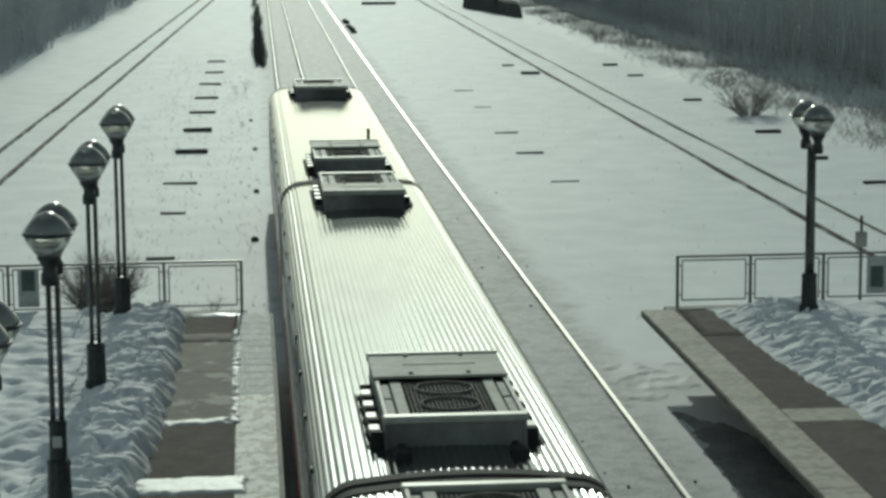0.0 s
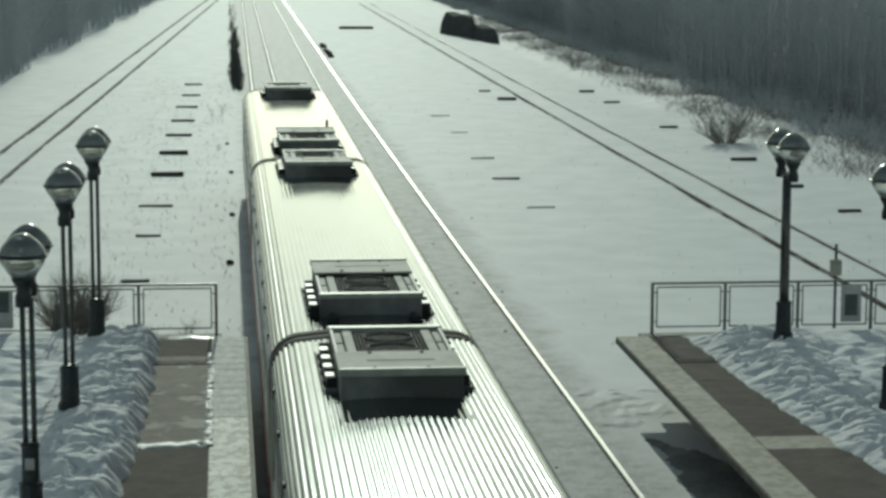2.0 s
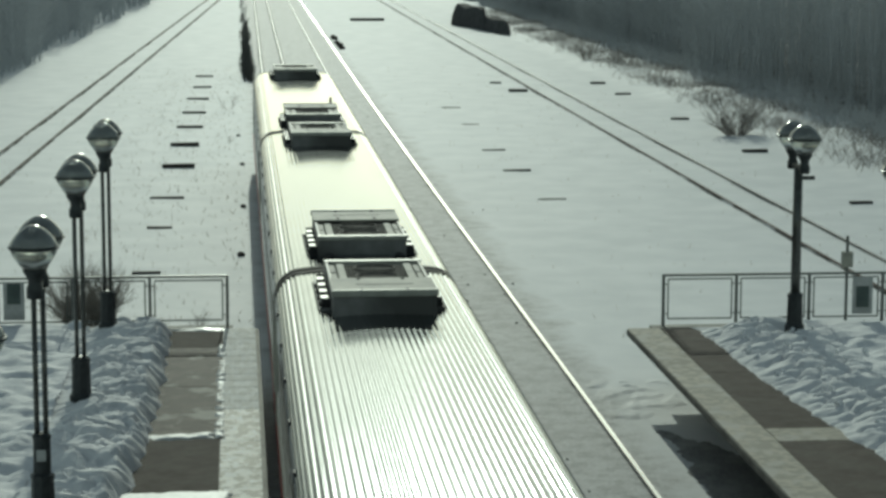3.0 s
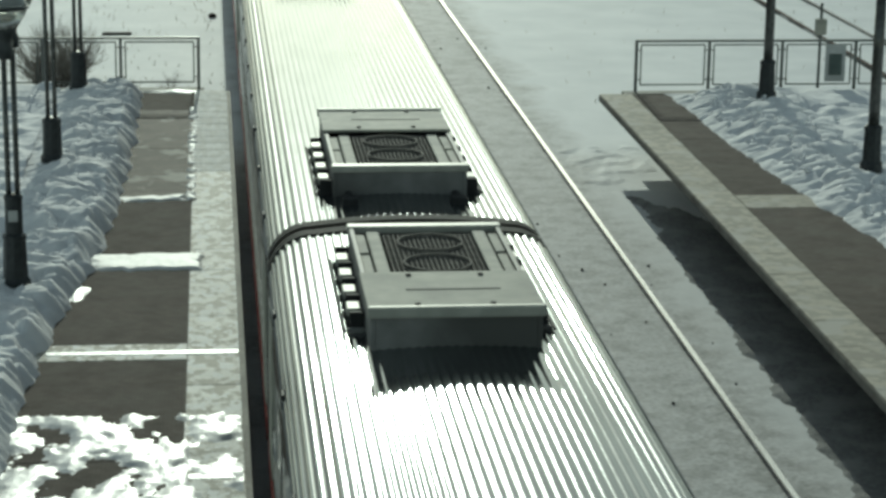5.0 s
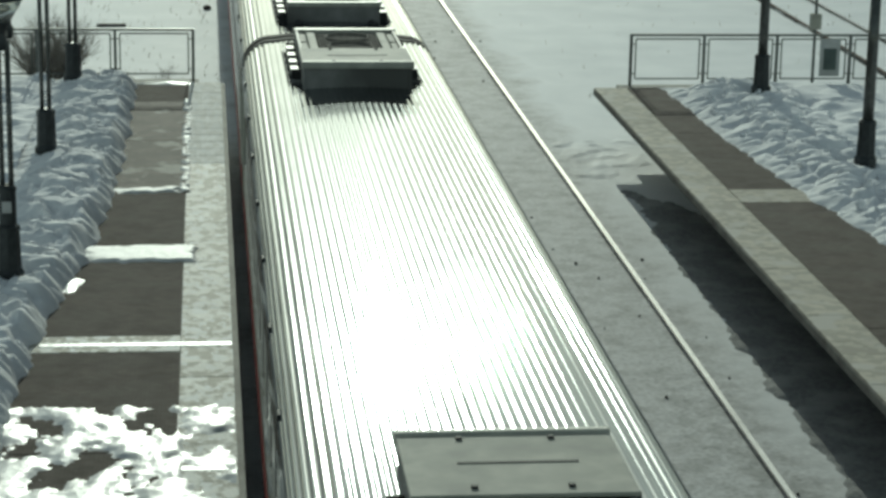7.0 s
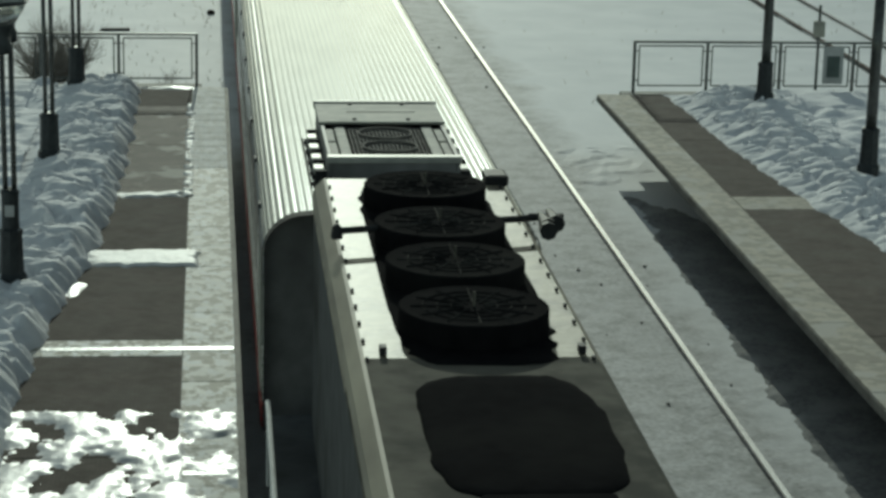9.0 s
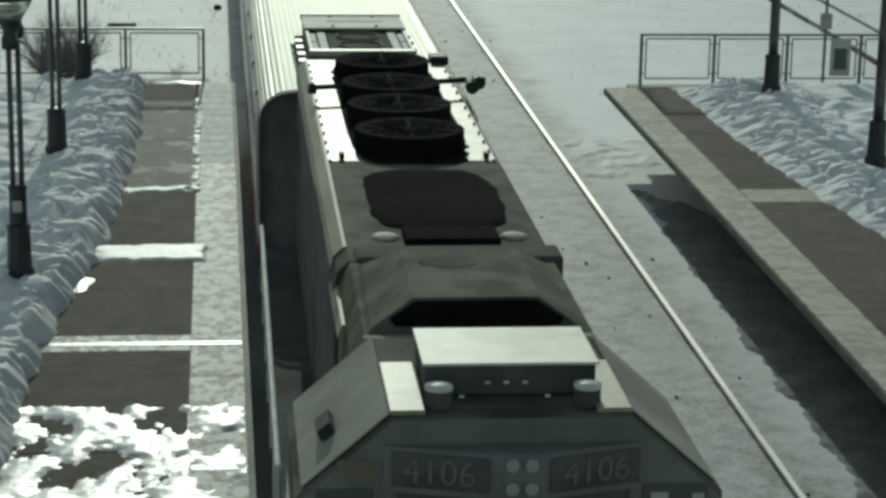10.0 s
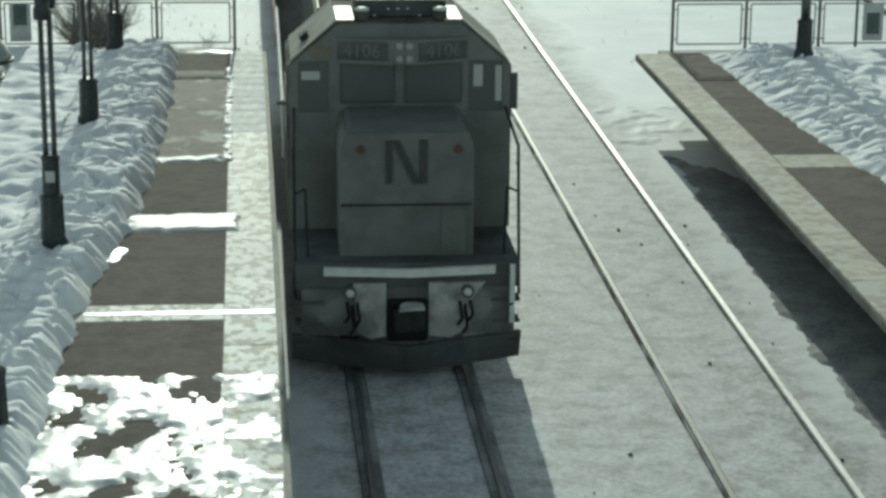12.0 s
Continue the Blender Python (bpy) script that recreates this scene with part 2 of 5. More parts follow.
def extruded(bm, outline, y0, y1, close=True, cuts=1):
    """An outline in x and z, drawn along y."""
    rings = [[bm.verts.new((x, y0 + (y1 - y0) * k / cuts, z)) for x, z in outline] for k in range(cuts + 1)]
    m = len(outline)
    for p, q in zip(rings, rings[1:]):
        for k in range(m if close else m - 1):
            bm.faces.new((p[k], p[(k + 1) % m], q[(k + 1) % m], q[k]))
    if close:
        bm.faces.new(rings[0][::-1]), bm.faces.new(rings[-1])
    bmesh.ops.recalc_face_normals(bm, faces=bm.faces)
    return bm


def sheet(name, xs, ys, height, material, smooth=True):
    nx, ny = len(xs), len(ys)
    verts = [(x, y, height(x, y)) for y in ys for x in xs]
    faces = [(j * nx + i, j * nx + i + 1, (j + 1) * nx + i + 1, (j + 1) * nx + i) for j in range(ny - 1) for i in range(nx - 1)]
    me = bpy.data.meshes.new(name)
    me.from_pydata(verts, [], faces)
    me.materials.append(material)
    if smooth:
        me.polygons.foreach_set("use_smooth", [True] * len(me.polygons))
    return new(name, me)


def spread(lo, hi, step):
    n = max(1, round((hi - lo) / step))
    return [lo + (hi - lo) * k / n for k in range(n + 1)]


# ---- setting: snow field and tracks ----
PLATFORM, LEFT_EDGE, RIGHT_EDGE = 1.22, -1.7, 6.03
LEFT_END, RIGHT_END = 46.45, 45.75


def bend(y):
    """The running tracks swing gently to the right far ahead."""
    return 2.5e-5 * max(0.0, y - 60) ** 2 if y < 140 else 0.16 + 0.004 * (y - 140)


def field(x, y):
    z = -0.085 + (0.02 if -2 < x < 6.5 else 0.05) * noise.noise((x * 0.25, y * 0.12, 0)) + 0.014 * noise.noise((x * 1.3, y * 1.1, 4))
    if x > 21:
        z += min(1.0, (x - 21) / 4) * 0.7 * (0.6 + 0.6 * noise.noise((x * 0.2, y * 0.15, 2)))
    return z


xs = [-2500, -900, -350, -150, -80] + spread(-45, -16, 1.5) + spread(-15, 30, 0.5) + spread(31.5, 60, 1.5) + [90, 160, 350, 900, 2500]
ys = [-2500, -800, -250, -80] + spread(-30, 15, 3) + spread(16, 110, 0.7) + spread(112, 260, 2) + spread(270, 400, 10) + [500, 800, 1500, 2600]
tagged(sheet("ground", xs, ys, field, GROUND), "snow-covered level yard ground packed grey along the tracks", "ground", kind="structure")

RAIL = [(-0.065, -0.17), (0.065, -0.17), (0.065, -0.15), (0.01, -0.13), (0.01, -0.045), (0.04, -0.035), (0.04, -0.004), (0.036, 0.0), (-0.036, 0.0), (-0.04, -0.004), (-0.04, -0.035), (-0.01, -0.045), (-0.01, -0.13), (-0.065, -0.15)]


def rail_mesh(bm, line, ys, offset, outline):
    rings = [[bm.verts.new((line(y) + offset + x, y, z)) for x, z in outline] for y in ys]
    m = len(outline)
    for p, q in zip(rings, rings[1:]):
        for k in range(m):
            bm.faces.new((p[k], p[(k + 1) % m], q[(k + 1) % m], q[k]))
    bm.faces.new(rings[0][::-1]), bm.faces.new(rings[-1])
    bmesh.ops.recalc_face_normals(bm, faces=bm.faces)
    return bm


def track(label, line, lo, hi, metals, groove, dirt=None):
    t = tagged(empty("railway_track"), label, "railway track", "railway tracks", "structure")
    ys = spread(lo, hi, 8)
    for side, metal in zip((-0.752, 0.752), metals):
        part("rail", rail_mesh(bmesh.new(), line, ys, side, RAIL), metal, t)
        if groove and (groove is True or side < 0):
            g = [(-0.1, -0.13), (0.1, -0.13), (0.085, -0.035), (0.05, -0.03), (-0.05, -0.03), (-0.085, -0.035)]
            part("melted_strip", rail_mesh(bmesh.new(), line, spread(lo, hi, 8), side, [(x * (1.5 if dirt else 0.75 if groove == "one" else 1.15), z) for x, z in g]), dirt or GRIT, t, "dark wet grit melted free along the rail")
    return t


DULL_RAIL = mat("dull worn rail steel", (0.17, 0.165, 0.16), (0.11, 0.106, 0.102), 20, 0.55, 0.3, stretch=(1, 0.1, 1))
WET_GRIT = mat("dark thawed ballast", (0.19, 0.19, 0.19), (0.12, 0.12, 0.12), 6, 0.85, bump=0.4, gloss=0.1, stain=(0.32, 0.32, 0.32), stain_scale=0.8)
GRIT = mat("wet grit", (0.13, 0.128, 0.125), (0.07, 0.07, 0.07), 3, 0.9, stain=(0.75, 0.76, 0.77), stain_scale=0.7, bump=0.4)
track("polished rails of a running track packed with grey snow", lambda y: 0.06 + bend(y), -150, 420, (DULL_RAIL, DULL_RAIL), True, WET_GRIT)
track("bright polished rails of the second running track in snow", lambda y: 4.235 + bend(y), -150, 420, (DULL_RAIL, STEEL), "one")
track("rusty siding rails showing dark through the snow", lambda y: -14.6 + 0.0337 * y, 20, 420, (RUST, RUST), True)
track("disused siding rails half buried in snow", lambda y: 15.82 + 0.003 * max(0.0, y - 110), 20, 300, (RUST, DULL_RAIL), "one")

# ---- platforms ----


def platform(name, edge, far, end, side, label):
    """A high platform, its slab standing open on piers with edge tiles on it; side is -1 for the one left of the tracks."""
    p = tagged(empty(name, pose(0, 0, 0)), label, "platform", kind="structure")
    for k in range(14):
        y = end - 1.2 - 6.2 * k
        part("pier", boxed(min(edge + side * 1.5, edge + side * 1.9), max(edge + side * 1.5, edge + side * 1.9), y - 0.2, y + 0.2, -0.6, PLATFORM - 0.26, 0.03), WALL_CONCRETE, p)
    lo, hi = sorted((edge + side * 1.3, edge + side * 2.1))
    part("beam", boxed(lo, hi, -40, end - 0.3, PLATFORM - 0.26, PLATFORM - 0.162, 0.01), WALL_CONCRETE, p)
    # Added wall, out of view: blocks the lit far side beneath the slab.
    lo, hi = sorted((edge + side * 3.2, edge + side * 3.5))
    part("unseen_blocking_wall", boxed(lo, hi, -40, end - 0.2, -0.6, PLATFORM - 0.162), WALL_CONCRETE, p)
    lo, hi = sorted((edge, far))
    part("slab", boxed(lo, hi, -40, end + 0.05, PLATFORM - 0.158, PLATFORM - 0.03, 0.012), CONCRETE, p)
    lo, hi = sorted((edge + side * 0.55, far))
    part("end_sill", boxed(lo, hi, end + 0.052, end + 0.4, PLATFORM - 0.3, PLATFORM - 0.01, 0.012), CONCRETE, p)
    return p


left = platform("platform_left", LEFT_EDGE, -16, LEFT_END, -1, "high concrete station platform with paved walkway and shovelled snow")
right = platform("platform_right", RIGHT_EDGE, 17, RIGHT_END, 1, "high concrete station platform with tan edge and brown walkway")


def tile_mesh(w, length, domes):
    bm = boxed(-w / 2, w / 2, -length / 2 - 0.003, length / 2 + 0.003, -0.03, 0.0, 0.003)
    if domes:
        for i in range(7):
            x = -w / 2 + (i + 0.5) * w / 7
            box(bm, x - 0.02, x + 0.02, -length / 2 + 0.03, length / 2 - 0.03, -0.002, 0.009)
    me = bpy.data.meshes.new("edge_tile")
    bm.to_mesh(me)
    bm.free()
    return me


def tiles(parent, x, w, lo, end, material, ribbed_from, salted=None):
    plain, ribbed = tile_mesh(w, 0.6, False), tile_mesh(w, 0.6, True)
    plain.materials.append(material), ribbed.materials.append(salted or material)
    y = end - 0.32
    rng = random.Random(4)
    while y > lo:
        ob = new("edge_tile", ribbed if y > ribbed_from else plain)
        ob.parent = parent
        ob.matrix_basis = pose(x, y, PLATFORM + rng.uniform(-0.003, 0.003), 0, 0, rng.uniform(-0.2, 0.2))
        y -= 0.61


def slab_row(parent, x0, x1, cuts, material, name):
    """Panels of paving between the joints given along y."""
    for a, b in zip(cuts, cuts[1:]):
        bm = boxed(-(x1 - x0) / 2, (x1 - x0) / 2, -(b - a) / 2 + 0.012, (b - a) / 2 - 0.012, -0.03, 0.0, 0.005)
        ob = part(name, bm, material, parent)
        ob.matrix_basis = pose((x0 + x1) / 2, (a + b) / 2, PLATFORM)


tiles(left, -2.11, 0.66, 5, LEFT_END, TACTILE, 38.4, TACTILE_WHITE)
tiles(right, 6.38, 0.68, 5, RIGHT_END, TACTILE_DRY, 99)
slab_row(left, -4.9, -2.45, [8, 12.5, 17.2, 20.3, 23.6, 27.38], PAVER, "paving_panel")
slab_row(left, -4.9, -2.45, [28.08, 32.1, 36.4], PAVER, "paving_panel")
slab_row(left, -4.9, -2.45, [36.4, 40.5, 44.3], WET_PAVER, "paving_panel")
slab_row(left, -4.9, -2.45, [44.3, 46.4], PAVER, "paving_panel")
slab_row(right, 6.73, 8.9, [8, 13, 18, 23, 28, 35.3], PAVER, "paving_panel")
slab_row(right, 6.73, 8.9, [36.25, 41.0, 45.7], PAVER, "paving_panel")
part("concrete_band", boxed(6.735, 8.9, 35.31, 36.24, PLATFORM - 0.03, PLATFORM + 0.002, 0.004), TACTILE_DRY, right, "tan concrete band across the walkway")
part("concrete_band", boxed(-4.9, -2.45, 27.39, 28.07, PLATFORM - 0.03, PLATFORM + 0.002, 0.004), TACTILE, left, "pale salted concrete band across the walkway")
for x0, x1, y in ((-4.25, -1.79, 27.68), (-2.4, -1.79, 23.05), (-2.4, -1.79, 18.0)):
    part("iced_joint", boxed(x0, x1, y - 0.07, y + 0.07, PLATFORM - 0.02, PLATFORM + 0.009, 0.006), SLUSH, left, "bright strip of ice in a joint")


def bank(name, inner, outer, lo, hi, tall, label, seed, step=0.06, foot=0.14):
    """A bank of shovelled clods between a wavy inner foot and an outer line; inner and outer are functions of y."""
    nrow = 44

    def height(u, x, y):
        c = noise.voronoi((x * 1.4 + seed, y * 2.3, seed))[0]
        clod = 0.85 * min(0.17, c[1] - c[0]) + 0.11 * noise.fractal((x * 0.9, y * 1.3, seed), 0.9, 2.1, 3) + 0.03 * noise.fractal((x * 5, y * 5, seed), 0.8, 2.1, 3)
        rise = min(1.0, u / foot) ** 0.7
        fall = 1.0 if u < 0.55 else 1 - 0.6 * ((u - 0.55) / 0.45)
        return rise * fall * (tall * 0.5 + clod * (1.0 if u < 0.8 else 0.6)) - 0.02

    verts, faces, ys = [], [], spread(lo, hi, step)
    for y in ys:
        a = inner(y) + 0.13 * noise.noise((y * 1.4, seed, 0)) + 0.06 * noise.noise((y * 4.1, seed, 3))
        b = outer(y)
        for k in range(nrow + 1):
            u = k / nrow
            x = a + (b - a) * u
            ends = min(1.0, (hi - y) / 0.5, (y - lo) / 0.5)
            verts.append((x, y, PLATFORM + height(u, x, y) * max(0.05, ends)))
    for j in range(len(ys) - 1):
        for i in range(nrow):
            q = (j * (nrow + 1) + i, j * (nrow + 1) + i + 1, (j + 1) * (nrow + 1) + i + 1, (j + 1) * (nrow + 1) + i)
            faces.append(q if outer(lo) > inner(lo) else q[::-1])
    me = bpy.data.meshes.new(name)
    me.from_pydata(verts, [], faces)
    me.materials.append(BANK_SNOW)
    me.polygons.foreach_set("use_smooth", [True] * len(me.polygons))
    return tagged(new(name, me), label, "snowbank", kind="stuff")


def lerp(y, rows):
    return float(np.interp(y, [r[0] for r in rows], [r[1] for r in rows]))


left_foot = [(8, -4.55), (24, -4.38), (27, -4.33), (29.2, -4.15), (33, -3.75), (38, -3.55), (46.5, -3.5)]
right_foot = [(8, 8.9), (24, 8.75), (30, 8.5), (34, 8.1), (37, 7.8), (41, 7.55), (44.5, 7.5), (45.7, 7.35)]
bank("snowbank", lambda y: lerp(y, left_foot), lambda y: lerp(y, left_foot) - 1.9, 8, 46.4, 0.42, "shovelled lumpy snowbank along the platform walkway", 3.0)
bank("snowbank", lambda y: lerp(y, right_foot), lambda y: lerp(y, right_foot) + 2.9, 8, 45.7, 0.26, "shovelled lumpy snowbank beside the brown walkway", 8.0, foot=0.3)


def clods(name, foot, side, width, lo, hi, count, label, seed):
    """Loose broken clods of shovelled snow lying on and beside a bank."""
    r = random.Random(seed)
    bm = bmesh.new()
    for _ in range(count):
        y = r.uniform(lo, hi)
        u = r.betavariate(1.3, 1.6)
        x = lerp(y, foot) + side * (0.1 + u * width)
        size = r.uniform(0.04, 0.11) * (1.0 if u > 0.06 else 0.6)
        m = Matrix.Translation((x, y, PLATFORM + 0.03 + 0.3 * min(1.0, u * 3.5) * (1 - 0.5 * u))) @ Euler((r.uniform(0, 3), r.uniform(0, 3), r.uniform(0, 3))).to_matrix().to_4x4() @ Matrix.Diagonal((size, size * r.uniform(0.6, 1.2), size * r.uniform(0.5, 0.9), 1))
        bmesh.ops.create_icosphere(bm, subdivisions=1, radius=1.0, matrix=m)
    for v in bm.verts:
        v.co += 0.035 * noise.noise_vector(v.co * 9)
    return tagged(put(name, bm, BANK_SNOW), label, "snow", kind="stuff")


clods("snow_clods", left_foot, -1, 1.7, 14, 46.2, 120, "broken clods of snow lying on the snowbank", 21)
clods("snow_clods", right_foot, 1, 2.6, 26, 45.5, 90, "broken clods of snow beside the brown walkway", 22)


def cover(name, x0, x1, y0, y1, seed):
    def h(x, y):
        near = max(0.0, 1 - min(abs(x - x0), abs(x - x1)) / 2.8) if abs(x) < 13 else 0.0
        c = noise.voronoi((x * 1.1, y * 1.7, seed))[0]
        lumps = 0.16 * min(0.5, c[1] - c[0]) + 0.13 * noise.fractal((x * 1.3, y * 2.0, seed), 0.8, 2.1, 4)
        return PLATFORM + 0.13 + 0.07 * noise.noise((x * 0.7, y * 0.6, seed)) + 0.035 * noise.noise((x * 2.5, y * 2.2, seed)) + near * lumps

    return tagged(sheet(name, spread(x0, x1, 0.12), spread(y0, y1, 0.12), h, SNOW), "snow lying on the platform, lumpy beside the bank", "snow", kind="stuff")


cover("platform_snow", -15.9, -5.3, 8, 46.4, 1)
cover("platform_snow", 9.3, 16.9, 8, 45.7, 2)


def mound(name, at, size, seed, label, flat=0.0):
    """A heap or patch of snow with an uneven outline."""
    bm = bmesh.new()
    n, rings = 40, 9
    prev = None
    for r in range(rings + 1):
        u = r / rings
        ring = []
        for k in range(n):
            a = 2 * math.pi * k / n
            w = 1 + 0.35 * noise.noise((math.cos(a) * 1.3 + seed, math.sin(a) * 1.3, seed)) + 0.15 * noise.noise((math.cos(a) * 4, math.sin(a) * 4, seed))
            x, y = size[0] * u * w * math.cos(a), size[1] * u * w * math.sin(a)
            z = size[2] * (1 - u ** 2) * (1 + 0.5 * noise.noise((x * 2, y * 2, seed + 1))) - 0.015
            ring.append(bm.verts.new((at[0] + x, at[1] + y, at[2] + z)))
        if prev:
            for k in range(n):
                bm.faces.new((prev[k], ring[k], ring[(k + 1) % n], prev[(k + 1) % n]))
        prev = ring
    bmesh.ops.remove_doubles(bm, verts=bm.verts, dist=1e-4)
    bmesh.ops.recalc_face_normals(bm, faces=bm.faces)
    return tagged(put(name, bm, SLUSH if name == "snow_patch" else BANK_SNOW, smooth=True), label, "snow", kind="stuff")


def patch(x0, x1, y0, y1, seed, label):
    """A thin ragged crust of old snow left on the walkway."""
    def h(x, y):
        w = 0.22 * noise.noise((x * 1.7, seed, 0)) + 0.09 * noise.noise((x * 5, seed, 4))
        edge = min((x - x0 + 0.3 * noise.noise((y * 3, seed, 9))) / 0.5, (x1 - x + 0.1 * noise.noise((y * 6, seed, 2))) / 0.12, (y - y0 - 0.2 - w) / 0.16, (y1 - 0.2 - y + 0.6 * w) / 0.16, 1.0) if y1 - y0 < 2 else min((x - x0) / 0.06, (x1 - x) / 0.06, 0.5)
        n = noise.fractal((x * 1.6, y * 2.4, seed), 0.7, 2.1, 4)
        return PLATFORM - 0.02 + 0.06 * max(-0.3, min(1.0, 1.3 * edge - 0.2 + (0.4 if y1 - y0 < 2 else 1.1) * n)) + 0.003 * noise.noise((x * 2, y * 9, seed))

    return tagged(sheet("snow_patch", spread(x0, x1, 0.03), spread(y0, y1, 0.03), h, SLUSH2), label, "snow", kind="stuff")


patch(-4.2, -2.2, 31.55, 33.0, 1, "thin slush patch left across the walkway")
patch(-3.75, -2.5, 35.95, 36.85, 4, "scraps of slush along a paving joint")
patch(-2.55, -2.36, 36.3, 44.5, 9, "line of salt and ice beside the edge tiles")


def slush(x, y):
    """Melting slush: a film that breaks up into streaks across the walkway and dips below the pavers between them."""
    n = noise.fractal((x * 1.7, y * 1.15, 5), 0.75, 2.1, 5) + 0.1 * noise.noise((x * 5, y * 5, 3)) + 0.05 * max(0.0, 21.5 - y)
    near = min(1.0, max(-1.0, (25.15 - y + 0.25 * noise.noise((x * 2, 1, 0))) / 0.4))
    side = min(1.0, (x + 4.6) / 0.3)
    lane = -0.15 if x > -2.42 else 0.0
    return PLATFORM + 0.012 + 0.03 * max(-1.0, min(1.0, 2.6 * (n + 0.04 + lane))) - (0.05 if near < 0 else 0.0) - (0.05 if side < 0 else 0.0)


tagged(sheet("slush", spread(-4.6, -1.8, 0.05), spread(15, 25.6, 0.05), slush, SLUSH), "wet melting slush streaked over the pavers", "slush", kind="stuff")
mound("snow_patch", (-4.05, 30.6, PLATFORM), (0.22, 0.5, 0.05), 22, "thin slush at the foot of the snowbank")
mound("snow_patch", (-2.98, 46.3, PLATFORM), (0.7, 0.22, 0.05), 24, "strip of snow at the platform end")


def drift(x, y):
    """Low lumps of snow thrown down beside the platform's end."""
    n = noise.fractal((x * 1.6, y * 1.3, 7), 0.8, 2.1, 4)
    c = noise.voronoi((x * 1.7, y * 1.1, 5))[0]
    edge = max(0.0, min(1.0, (x - 4.9) / 0.5, (7.4 - x) / 0.4, (y - 42.3 - 1.0 * noise.noise((x * 1.3, y * 0.4, 2))) / 1.2, (47.2 - y) / 0.8))
    return -0.15 + edge * (0.07 + 0.05 * n + 0.05 * min(0.5, c[1] - c[0]))


tagged(sheet("snow_drift", spread(4.9, 7.4, 0.06), spread(41.4, 47.2, 0.06), drift, GROUND), "low trodden lumps of snow beside the platform end", "snow", kind="stuff")


def bare(x, y):
    """Bare dark ground put in to deepen the slab's shadow, with a ragged outline against the snow."""
    side = x - 5.9 + 0.012 * (42 - y) - 0.16 * noise.fractal((y * 0.9, 2, 6), 0.8, 2.1, 4) - 0.08 * noise.noise((y * 4.5, 1, 2))
    front = 42.0 - 1.7 * (x - 5.95) - y + 0.5 * noise.fractal((x * 2.5, y * 0.6, 9), 0.8, 2.1, 4)
    return -0.14 + 0.09 * max(-1.0, min(1.0, side * 5, front * 3)) + 0.02 * noise.noise((x * 4, y * 4, 3))


tagged(sheet("shadow_ballast", spread(5.3, 9.2, 0.06), spread(14, 43, 0.08), bare, SHADOW_BALLAST), "bare ballast sheet deepening the shadow under the platform", "ballast", kind="stuff")


# ---- fences, lamps, sign ----
BOARD = mat("weathered notice board", (0.5, 0.51, 0.5), (0.4, 0.41, 0.4), 6, 0.7)


def fence(posts, y, label, signs):
    f = tagged(empty("platform_fence", pose(posts[0], y, PLATFORM)), label, "fence", "platform end fences")
    x0 = posts[0]
    for a in posts:
        part("post", boxed(a - x0 - 0.03, a - x0 + 0.03, -0.03, 0.03, -0.05, 1.05, 0.006), FENCE, f)
    lo, hi = min(posts) - x0, max(posts) - x0
    part("top_rail", boxed(lo - 0.03, hi + 0.03, -0.028, 0.028, 1.052, 1.1, 0.006), FENCE, f)
    for a, b in zip(posts, posts[1:]):
        a, b = sorted((a - x0, b - x0))
        bm = bmesh.new()
        p = [(a + 0.1, 0.14), (b - 0.1, 0.14), (b - 0.1, 0.99), (a + 0.1, 0.99)]
        for (u, v), (s, t) in zip(p, p[1:] + p[:1]):
            tube(bm, (u, 0, v), (s, 0, t), 0.016, 6)
        for z in (0.25, 0.88):
            tube(bm, (a + 0.03, 0, z), (a + 0.1, 0, z), 0.012, 5), tube(bm, (b - 0.1, 0, z), (b - 0.03, 0, z), 0.012, 5)
        part("panel_frame", bm, FENCE, f)
    for x, z0, z1 in signs:
        s = part("notice_board", boxed(x - x0 - 0.22, x - x0 + 0.22, -0.06, -0.035, 0.2, 1.0, 0.004), BOARD, f, "pale notice board with a dark panel")
        part("notice", boxed(x - x0 - 0.14, x - x0 + 0.14, -0.066, -0.061, z0 - PLATFORM, z1 - PLATFORM), SIGN_GREEN, s, "dark square of unreadable print")
    return f


fence([6.85, 8.42, 10.0, 11.6, 13.2, 14.8], RIGHT_END + 0.28, "dark tube fence closing the platform end", [(11.15, 1.56, 2.02)])
fence([-2.36, -3.98, -5.6, -7.22, -8.84, -10.5], LEFT_END + 0.2, "dark tube fence with a notice at the platform end", [(-6.8, 1.76, 2.2)])


def prism_z(rows):
    bm = bmesh.new()
    rings = [[bm.verts.new(p) for p in r] for r in rows]
    m = len(rings[0])
    for p, q in zip(rings, rings[1:]):
        for k in range(m):
            bm.faces.new((p[k], p[(k + 1) % m], q[(k + 1) % m], q[k]))
    bm.faces.new(rings[0][::-1]), bm.faces.new(rings[-1])
    return bm


POLE = mat("dark pole paint", (0.07, 0.073, 0.068), (0.045, 0.048, 0.045), 10, 0.16, 0.0, gloss=0.7)


